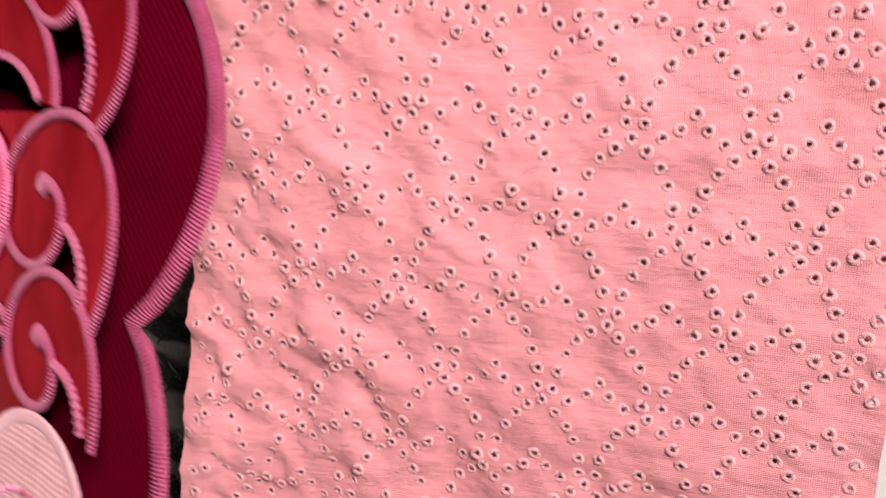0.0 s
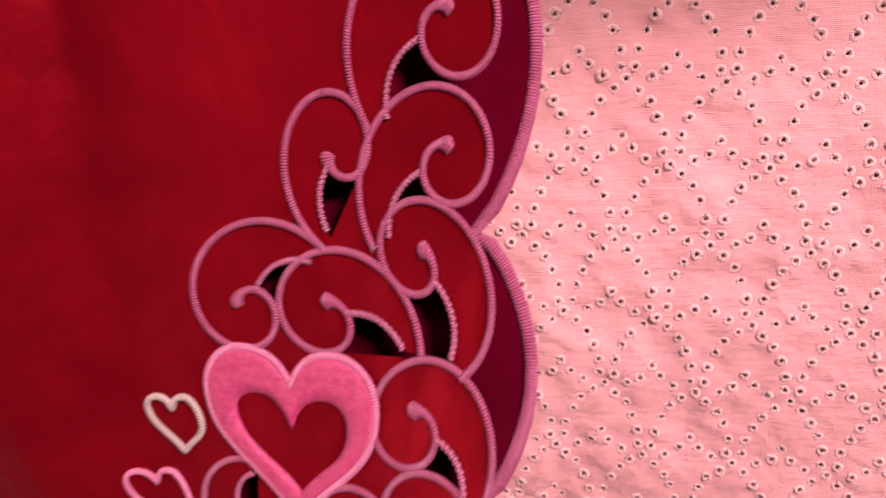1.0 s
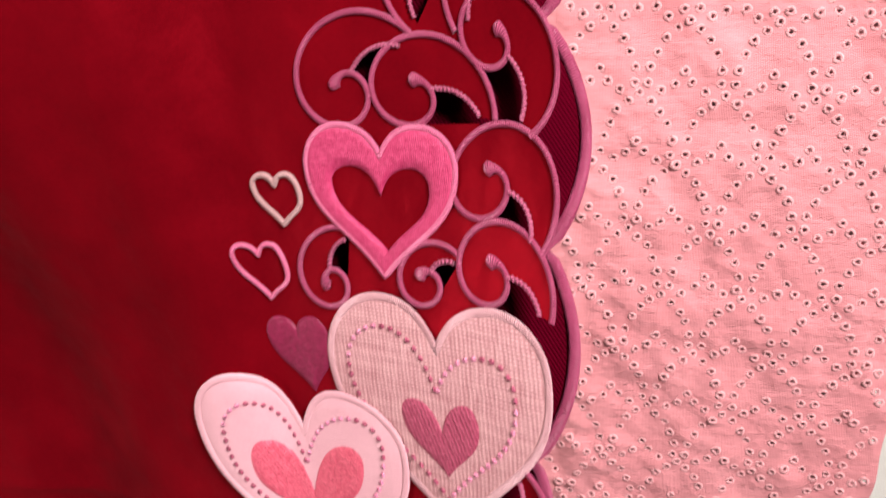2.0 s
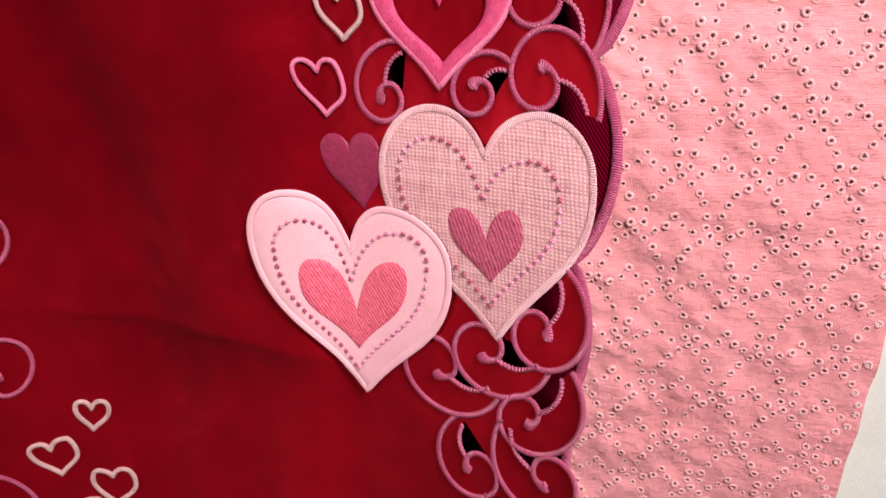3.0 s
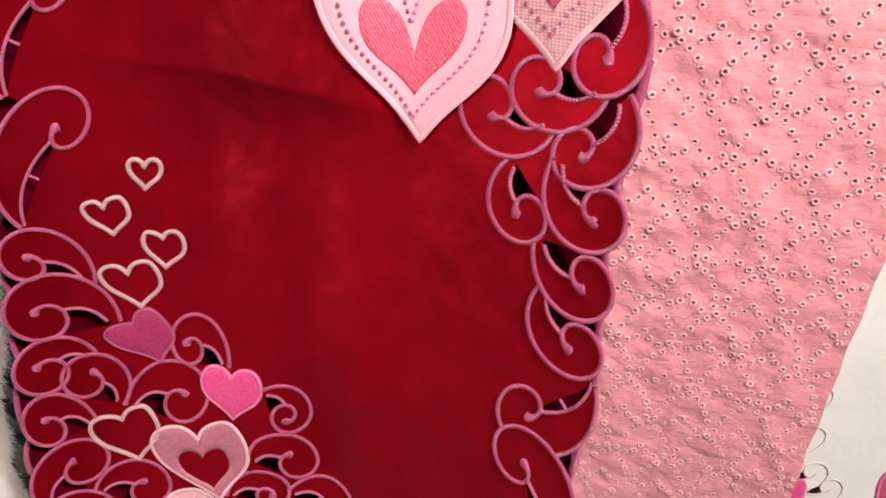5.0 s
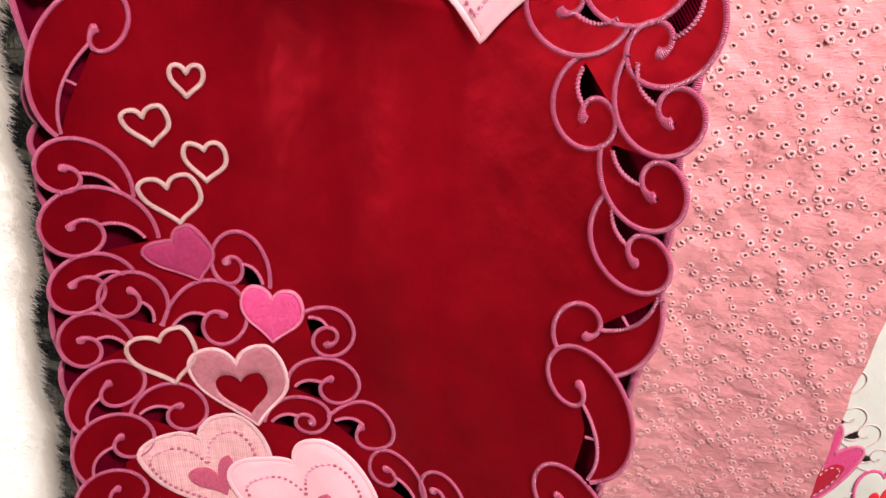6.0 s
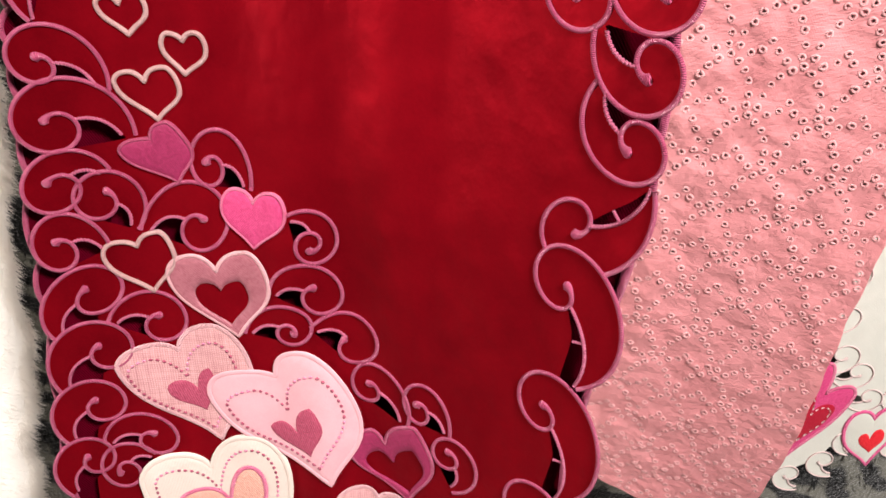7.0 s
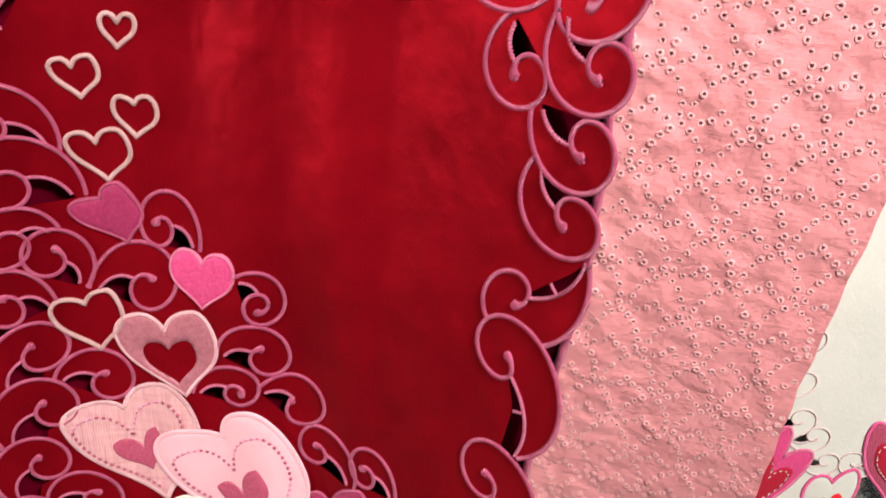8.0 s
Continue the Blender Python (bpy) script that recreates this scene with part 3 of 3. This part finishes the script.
# ---- red runner ----
RIGHT = [Scroll(235.9, 1500.5, 47.9, 0.217, -137, 522, 0.06, -0.00), Scroll(229.7, 1460.4, 41.2, 0.216, -139, 527, 0.07, 0.06),
        Scroll(184.5, 1465.4, 32.9, 0.229, -112, 428, -0.02, 0.02), Scroll(135.9, 1413.3, 39.8, 0.237, 33, -500, 0.07, 0.01),
        Scroll(170.0, 1410.6, 37.9, 0.217, -16, -475, 0.12, 0.00), Scroll(212.8, 1429.8, 38.0, 0.225, -70, -505, 0.05, -0.02)]
RIGHT += [Scroll(203.7, 1376.8, 37.7, 0.198, -47, -510, 0.06, 0.12), Scroll(200.9, 1342.5, 32.2, 0.206, -28, -493, 0.02, 0.06),
        Scroll(116.8, 1332.5, 26.3, 0.237, 65, -538, 0.00, 0.02), Scroll(167.0, 1336.1, 20.9, 0.191, 34, -476, 0.05, 0.08),
        Scroll(193.8, 1235.0, 33.3, 0.231, 66, 462, -0.01, 0.09), Scroll(165.0, 1218.7, 33.5, 0.224, -5, 491, 0.05, 0.05)]
RIGHT += [Scroll(136.6, 1203.7, 34.7, 0.205, -13, 464, 0.04, 0.00), Scroll(186.2, 1190.8, 35.5, 0.232, 53, 502, 0.03, 0.12),
        Scroll(156.5, 1150.8, 29.2, 0.204, 112, -470, -0.01, 0.04), Scroll(197.7, 1162.2, 35.9, 0.217, 139, -502, 0.00, 0.07),
        Scroll(193.0, 1125.2, 34.8, 0.216, 158, -480, -0.03, 0.02), Scroll(189.3, 1087.4, 34.7, 0.205, 131, -485, 0.02, -0.00)]
LONG = [Scroll(160.4, 1035.2, 48.4, 0.253, 35, 495, -0.02, 0.11), Scroll(155.5, 993.0, 56.4, 0.272, -76, -505, -0.05, -0.05),
        Scroll(150.3, 906.8, 58.2, 0.270, -77, -555, -0.07, -0.05), Scroll(-130.9, 1168.8, 57.6, 0.307, -117, 496, -0.04, 0.19)]
LONG += [LONG[2].moved(-6, -87), LONG[3].moved(8, 81), LONG[3].moved(16, 162)]
RIGHT.append(RIGHT[0].moved(5, 46))
LEFT = [Scroll(-165.9, 1085.5, 38.2, 0.249, -25, -515, 0.02, -0.04), Scroll(-164.2, 1047.1, 43.9, 0.201, -11, -532, 0.05, 0.01),
        Scroll(-170.5, 1006.5, 31.6, 0.158, 17, -498, 0.04, 0.08), Scroll(-147.3, 996.3, 30.3, 0.168, -47, -482, 0.02, 0.04),
        Scroll(-176.8, 964.1, 32.3, 0.197, 1, -494, -0.07, -0.01), Scroll(-163.5, 928.0, 37.4, 0.183, -131, 479, 0.04, 0.13)]
LEFT += [Scroll(-124.2, 902.4, 34.3, 0.212, 171, 464, -0.01, 0.02), Scroll(-163.8, 882.6, 42.7, 0.225, -140, 482, 0.02, 0.01),
        Scroll(-174.1, 837.7, 38.4, 0.209, -132, 496, 0.02, 0.00), Scroll(-142.9, 802.5, 33.7, 0.210, 180, 490, 0.01, -0.08),
        Scroll(-186.1, 790.3, 35.1, 0.216, -126, 485, -0.03, -0.01), Scroll(-165.6, 776.1, 28.6, 0.180, 28, -553, -0.08, -0.05)]
LEFT += [Scroll(-74.4, 1020.3, 31.5, 0.208, -24, -553, -0.15, 0.04), Scroll(-88.7, 977.5, 40.8, 0.209, -182, 508, -0.08, 0.10),
        Scroll(-13.3, 974.0, 26.0, 0.166, 129, 623, -0.03, 0.08), Scroll(-12.2, 934.3, 32.8, 0.198, -177, 458, 0.02, 0.00),
        Scroll(-33.7, 904.1, 29.8, 0.213, -175, 599, 0.06, 0.13), Scroll(11.0, 897.3, 33.2, 0.226, 153, 394, 0.01, 0.07)]
LEFT += [Scroll(23.9, 865.2, 34.4, 0.246, -33, -530, -0.04, -0.01), Scroll(61.6, 864.3, 27.9, 0.210, -21, -539, -0.13, -0.03),
        Scroll(83.7, 833.8, 28.5, 0.188, -80, -561, -0.02, 0.03)]

runner = thing("red_table_runner", "deep red table runner with cut-out pink scroll edging and appliqued hearts", "table runner")
for s in LONG:
    s.far = 0.97
ALL = RIGHT + LONG + LEFT
# the plain cloth runs to the middles of the outer scrolls
RUNNER = [(226, 1764)] + [tuple(RIGHT[k].c - (4, 0)) for k in (0, 1, 5, 6, 7, 10, 13, 15, 16, 17)]
RUNNER += [(190, 1072)] + [tuple(a) for a in LONG[0].rope(6)[::-1]]
for s in (LONG[1], LONG[2], LONG[4]):
    RUNNER += [tuple(s.c + (8, 6)), tuple(s.c + (9, -30)), tuple(s.c + (4, -55))]
RUNNER += [(140, 600), (-200, 600)] + [tuple(LEFT[k].c) for k in (10, 8, 7, 5, 4, 2, 1, 0)]
for s in (LONG[3], LONG[5], LONG[6]):
    RUNNER += [tuple(a) for a in s.rope(6)[::-1]] + [tuple(s.c + (-2, 8))]
RUNNER += [(-112, 1764)]
cut_cloth("cloth", RED_SHEET, (-262, 276, 600, 1764), 2.0, RUNNER, [s.fill() for s in ALL], [s.slit() if s in LONG else s.hole() for s in ALL], RED, runner)
for s in RIGHT + LEFT:
    stitch_scroll(s, RED_SHEET, runner)
for s in LONG:
    stitch_scroll(s, RED_SHEET, runner, bars=1, over=LONG[1] if s is LONG[0] else None)

# hearts, from the top down: anchors as heart_line takes them
BIG = (150.1, 1386.9, 146.2, 1336.6, 128.4, 1400.6, 110.6, 1385.2, 170.8, 1399.0, 189.2, 1383.1)
BIG_IN = (148.3, 1370.6, 149.0, 1348.2, 134.0, 1383.1, 123.4, 1376.4, 164.9, 1382.1, 173.6, 1375.5)
patch = heart_band("magenta_heart", RED_SHEET, BIG, BIG_IN, 1.5, MAGENTA, runner, "magenta stitched heart with an open red middle")
cord("heart_edge", RED_SHEET, heart_line(BIG, 0.975, 130), 1.5, 0.9, ROSE_CORD, patch, closed=True, base=1.0)
outline_heart(RED_SHEET, (93.3, 1374.9, 95.6, 1357.4, 88.2, 1379.4, 81.9, 1374.6, 100.1, 1379.6, 105.6, 1371.4), CREAM_CORD, runner, 1.3, "small cream satin-stitched heart outline")
outline_heart(RED_SHEET, (78.8, 1342.9, 82.1, 1322.3, 71.7, 1348.6, 65.9, 1344.0, 87.0, 1347.8, 92.6, 1337.0), ROSE_CORD, runner, 1.2, "small rose satin-stitched heart outline")
heart_fill("plum_heart", RED_SHEET, (93.0, 1308.1, 98.8, 1276.8, 83.8, 1313.6, 76.3, 1303.9, 102.1, 1314.8, 111.1, 1305.1), 0.9, PLUM, runner, "solid plum embroidered heart")


def layered_heart(name, q, row, inner, cloth, edge, inner_mat, label, lift, edge_w=1.8):
    """A cloth heart with a corded rim, a heart-shaped row of stitches and a small embroidered heart."""
    p = heart_fill(name, RED_SHEET, q, lift, cloth, runner, label, puff=0.3)
    cord("heart_edge", RED_SHEET, heart_line(q, 0.98, 150), edge_w, 0.3, edge, p, closed=True, base=lift)
    if row:
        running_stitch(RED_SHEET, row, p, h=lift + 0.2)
    small = heart_fill("inner_heart", RED_SHEET, inner, lift + 0.5, inner_mat, p, "", puff=0.5, base=lift - 0.5)
    return p, small


layered_heart("gauze_heart", (169.5, 1308.7, 172.1, 1224.9, 138.0, 1329.1, 109.9, 1296.5, 198.8, 1329.7, 226.3, 1308.2),
              (167.6, 1289.4, 169.2, 1241.1, 140.6, 1315.3, 120.9, 1295.3, 195.7, 1309.7, 208.4, 1297.5),
              (168.7, 1272.7, 170.0, 1251.6, 153.9, 1286.2, 146.5, 1277.6, 183.1, 1288.8, 189.3, 1280.7),
              GAUZE, BLUSH_CORD, WINE, "pink gauze heart with dotted stitching and a wine heart", 1.2)
layered_heart("satin_heart", (89.6, 1254.3, 92.1, 1176.1, 53.7, 1287.2, 31.2, 1261.1, 115.0, 1279.7, 147.8, 1255.5),
              (88.6, 1237.7, 88.1, 1189.3, 58.6, 1271.5, 45.1, 1256.2, 121.3, 1268.0, 134.8, 1255.7),
              (90.5, 1223.1, 89.6, 1200.9, 63.4, 1252.4, 55.2, 1242.1, 115.6, 1254.6, 124.0, 1246.1),
              SATIN, SATIN, CORAL, "pale pink satin heart with dotted stitching and a coral heart", 2.4)
for q in ((-87.0, 1144.6, -88.3, 1130.8, -92.0, 1149.5, -96.8, 1145.5, -80.3, 1149.4, -76.9, 1144.0),
          (-116.5, 1118.4, -113.1, 1100.9, -122.0, 1123.1, -128.8, 1118.0, -106.4, 1125.3, -101.6, 1117.7),
          (-82.3, 1098.3, -83.0, 1078.6, -90.0, 1102.3, -95.3, 1096.1, -74.9, 1103.0, -69.4, 1093.4),
          (-108.8, 1072.9, -103.7, 1049.6, -118.0, 1079.1, -126.4, 1071.9, -95.8, 1082.2, -88.3, 1072.4)):
    outline_heart(RED_SHEET, q, CREAM_CORD, runner, 1.45, "cream satin-stitched heart outline")
q = (-110.7, 1037.3, -96.1, 1009.3, -121.2, 1036.2, -130.2, 1028.0, -99.6, 1048.4, -87.0, 1035.0)
p = heart_fill("plum_heart", RED_SHEET, q, 1.6, DEEP, runner, "solid dark magenta embroidered heart")
outline_heart(RED_SHEET, q, CORD, p, 1.1, high=1.6)
q = (-49.6, 997.9, -52.1, 965.4, -60.7, 1006.4, -71.2, 993.9, -36.1, 1007.0, -29.0, 993.8)
p = heart_fill("hot_pink_heart", RED_SHEET, q, 1.6, HOT, runner, "solid hot pink embroidered heart")
outline_heart(RED_SHEET, q, ROSE_CORD, p, 1.1, high=1.6)
outline_heart(RED_SHEET, (-130.2, 963.0, -124.0, 928.8, -142.5, 966.7, -152.2, 955.8, -115.7, 973.0, -107.3, 958.2), CREAM_CORD, runner, 1.5, "cream satin-stitched heart outline", high=1.7)
H8 = (-80.0, 946.1, -69.5, 894.7, -95.6, 957.4, -114.3, 938.4, -58.8, 962.1, -44.9, 943.9)
p = heart_band("mauve_heart", RED_SHEET, H8, (-78.4, 930.5, -73.9, 904.6, -88.3, 935.9, -96.5, 925.6, -66.5, 938.5, -60.7, 929.3), 1.6, MAUVE, runner, "mauve stitched heart with a cream rim and red middle")
cord("heart_edge", RED_SHEET, heart_line(H8, 0.97, 130), 1.5, 1.0, BLUSH_CORD, p, closed=True, base=1.2)
layered_heart("gauze_heart", (-114.9, 880.6, -92.2, 800.6, -132.6, 886.6, -158.6, 866.3, -88.9, 903.5, -65.1, 877.3),
              (-110.6, 857.2, -95.4, 811.3, -138.4, 873.4, -151.4, 860.4, -90.7, 888.3, -76.7, 876.6),
              (-104.8, 848.0, -100.2, 827.1, -120.9, 855.0, -127.4, 846.9, -94.6, 867.4, -90.5, 858.4),
              GAUZE, BLUSH_CORD, WINE, "tilted pink gauze heart with dotted stitching and a wine heart", 1.2)
layered_heart("satin_heart", (-46.1, 865.4, -8.7, 775.6, -73.6, 866.6, -95.9, 837.0, -24.9, 890.5, 13.2, 849.5),
              (-37.8, 836.6, -16.3, 790.1, -66.7, 850.3, -83.3, 833.4, -19.0, 871.5, -0.6, 854.4),
              (-32.8, 819.7, -22.8, 798.8, -47.2, 826.7, -54.3, 818.6, -22.0, 845.1, -14.6, 835.6),
              SATIN, SATIN, WINE, "tilted pale pink satin heart with dotted stitching", 2.4)
IVORY_IN = (-90.9, 741.8, -90.2, 703.0, -118.0, 753.7, -131.0, 743.1, -73.3, 780.6, -61.4, 761.9)
_, small = layered_heart("ivory_heart", (-103.3, 775.4, -95.1, 652.7, -130.9, 788.5, -157.5, 764.2, -69.1, 809.4, -41.2, 774.7),
                         (-98.5, 751.1, -94.5, 674.8, -132.9, 773.6, -146.6, 760.6, -70.3, 796.4, -52.4, 772.6),
                         IVORY_IN, IVORY, IVORY, PEACH, "ivory cotton heart with dotted stitching and a peach heart", 3.6)
cord("inner_outline", RED_SHEET, heart_line(IVORY_IN, 0.98, 120), 1.7, 0.9, ROSE_CORD, small.parent, "rose outline of the small heart", closed=True, base=4.2)
MAG = (34.6, 822.3, 53.6, 779.2, 21.6, 830.6, 5.2, 807.6, 57.0, 849.0, 70.7, 829.6)
p = heart_band("magenta_heart", RED_SHEET, MAG, (41.2, 808.0, 53.6, 787.7, 27.3, 812.2, 19.2, 799.2, 55.4, 826.8, 62.5, 819.1), 1.6, DEEP, runner, "dark magenta stitched heart with a red middle")
cord("heart_edge", RED_SHEET, heart_line(MAG, 0.97, 120), 1.4, 1.0, CORD, p, closed=True, base=1.2)
layered_heart("gauze_heart", (27.8, 768.7, 30.1, 723.4, 13.9, 777.4, -6.2, 756.1, 44.0, 778.5, 55.1, 764.4), None,
              (28.0, 752.0, 29.5, 735.0, 22.0, 757.0, 15.0, 749.0, 35.0, 757.0, 42.0, 750.0), GAUZE, BLUSH_CORD, WINE, "small pink gauze heart", 1.2)

# second runner under the first
under = thing("dark_red_runner", "dark red ribbed runner with scalloped pink edge under another", "table runner")


def scallop(lows, depths):
    """An edge of arcs between the notches, each bulging out by its depth."""
    out = []
    for (a, b), (c, d), depth in zip(lows, lows[1:], depths):
        n = 16
        for k in range(n):
            f = k / n
            out.append((a + (c - a) * f + depth * math.sin(math.pi * f) ** 0.7, b + (d - b) * f))
    return np.array(out)


right_edge = scallop([(262, 1764), (258, 1650), (248, 1545), (234.5, 1434), (227, 1350), (214, 1266), (208, 1196), (204, 1150), (202, 1080), (199, 1040), (180, 960), (169, 890), (158, 700)], (20, 22, 24, 20, 15, 9, 4, 3, 3, 3, 5, 5))
left_edge = scallop([(-212, 640), (-206, 740), (-203, 830), (-194, 912), (-195, 953), (-188, 1010), (-181, 1056), (-180, 1092), (-178, 1116), (-173, 1152), (-165, 1300), (-150, 1764)], (-7, -7, -7, -7, -7, -7, -7, -7, -7, -7, -7))
outline = np.concatenate([right_edge, left_edge])
cut_cloth("cloth", BACK_SHEET, (-262, 285, 620, 1764), 4.0, outline, [], [], RIB, under)
cord("edge_cord", BACK_SHEET, right_edge, 2.6, 1.0, CORD, under)
cord("edge_cord", BACK_SHEET, left_edge, 1.8, 1.0, CORD, under)

# ---- white runner ----
white = thing("white_table_runner", "white linen runner with pale scroll edging and bright pink hearts", "table runner")
WS = [Scroll(16 + 3 * math.sin(k * 2.1), 965 - 50 * k, 30, 0.2, 150, -470, 0, 0.05) for k in range(5)]
WS += [Scroll(28, 718, 27, 0.2, 215, -480), Scroll(48, 697, 26, 0.2, 205, -480), Scroll(67, 665, 24, 0.2, 200, -480), Scroll(96, 668, 27, 0.2, -20, 470), Scroll(150, 735, 40, 0.2, -30, 470), Scroll(118, 700, 26, 0.2, -30, 470)]
WS += [Scroll(11, 549, 26, 0.2, -60, 470), Scroll(43, 572, 26, 0.2, -60, 470), Scroll(62, 604, 22, 0.2, -80, 470), Scroll(106, 596, 20, 0.2, 80, 470)]
WHITE_LINE = [(-60, 1764), (-60, 560), (-5, 545), (35, 575), (60, 620), (95, 640), (120, 690), (160, 700), (260, 690), (400, 690), (900, 690), (900, 1764)]
cut_cloth("cloth", WHITE_SHEET, (-80, 920, 520, 1764), 5.0, WHITE_LINE, [s.fill() for s in WS[5:] + WS[:5]], [s.hole() for s in WS[5:]], WHITE, white)
PALE = thread("pale_pink_thread", (0.66, 0.49, 0.47), (0.78, 0.62, 0.59))
for k, s in enumerate(WS):
    stitch_scroll(s, WHITE_SHEET, white, PALE, PALE, 0.8, rope=k > 4)


def bright_heart(q, inner, outer, inner_mat, rim, label, dotted=False):
    p = heart_fill("bright_heart", WHITE_SHEET, q, 1.6, outer, white, label)
    cord("heart_edge", WHITE_SHEET, heart_line(q, 0.97, 110), 2.0, 1.2, rim, p, closed=True, base=1.2)
    heart_fill("inner_heart", WHITE_SHEET, inner, 2.6, inner_mat, p, "", base=1.0)
    if dotted:
        ring = heart_line(inner, 0.8, 44)
        for a, b in zip(ring[::2], ring[1::2]):
            cord("stitch", WHITE_SHEET, np.linspace(a, b, 3), 0.7, 0.6, PALE, p, base=3.4)


bright_heart((22, 668, -5, 569, 16, 709, -8, 650, 41, 679, 52, 663), (13, 643, 1, 592, 8, 672, -2, 645, 28, 656, 37, 646), HOT, CRIMSON, ROSE_CORD, "hot pink embroidered heart with a dotted red middle", True)
bright_heart((80, 637, 88, 569, 63, 645, 53, 616, 97, 658, 107, 642), (82, 609, 86, 589, 75, 617, 70, 608, 89, 625, 96, 616), WHITE, CLEAR_RED, HOT_CORD, "white heart with a rose rim and red middle")
bright_heart((122, 700, 140, 618, 106, 722, 101, 680, 150, 716, 172, 685), (126, 684, 138, 636, 117, 698, 112, 674, 143, 694, 157, 676), WINE, CRIMSON, HOT_CORD, "magenta embroidered heart with a red middle", True)

# ---- eyelet rings ----
RIM = [(1.0, -0.6), (1.35, 0.32), (2.1, 0.55), (2.9, 0.36), (3.6, -0.4)]


def ring_mesh():
    verts, faces, uvs = [], [], []
    n = 14
    for k in range(n):
        a = 2 * math.pi * k / n
        wob = 1 + 0.05 * math.sin(3 * a + 1)
        for r, h in RIM:
            verts.append((r * wob * math.cos(a) / 1000, -h / 1000, r * wob * math.sin(a) / 1000))
            uvs.append((a * 0.002, r / 1000))
    m = len(RIM)
    for k in range(n):
        j = (k + 1) % n
        for i in range(m - 1):
            faces.append((k * m + i, j * m + i, j * m + i + 1, k * m + i + 1))
    return verts, faces, uvs


rv, rf, ru = ring_mesh()
lift = pink_wrinkle(spots[:, 0], spots[:, 1])
seat = PINK_SHEET.at(spots[:, 0], spots[:, 1], lift)
east = PINK_SHEET.at(spots[:, 0] + 1.5, spots[:, 1], pink_wrinkle(spots[:, 0] + 1.5, spots[:, 1]))
north = PINK_SHEET.at(spots[:, 0], spots[:, 1] + 1.5, pink_wrinkle(spots[:, 0], spots[:, 1] + 1.5))
stretch = np.argsort(np.hypot((spots[:, 0] - 70) / 1.2, spots[:, 1] - 1330))
singles = set(stretch[:290].tolist())
shared = None
jv, jf, ju = [], [], []
for k in range(len(spots)):
    ex = Vector(east[k] - seat[k]).normalized()
    ez = Vector(north[k] - seat[k])
    ez = (ez - ex * ez.dot(ex)).normalized()
    ey = ez.cross(ex)
    size = random.uniform(0.9, 1.08)
    m = Matrix((ex, ey, ez)).transposed().to_4x4()
    m.translation = Vector(seat[k])
    m = m @ Matrix.Rotation(random.uniform(0, 6.28), 4, "Y") @ Matrix.Diagonal((size, size, size, 1))
    if k in singles:
        if shared is None:
            ob = mesh_object("eyelet", rv, rf, RING, pink, "", ru)
            shared = ob.data
        else:
            ob = new("eyelet", shared)
            ob.parent = pink
        ob.matrix_basis = m
    else:
        b0 = len(jv)
        jv += [tuple(m @ Vector(a)) for a in rv]
        jf += [tuple(b0 + a for a in f) for f in rf]
        ju += ru
tagged(mesh_object("eyelet_stitching", jv, jf, RING, pink, "rows of small stitched eyelets", ju), kind="stuff")
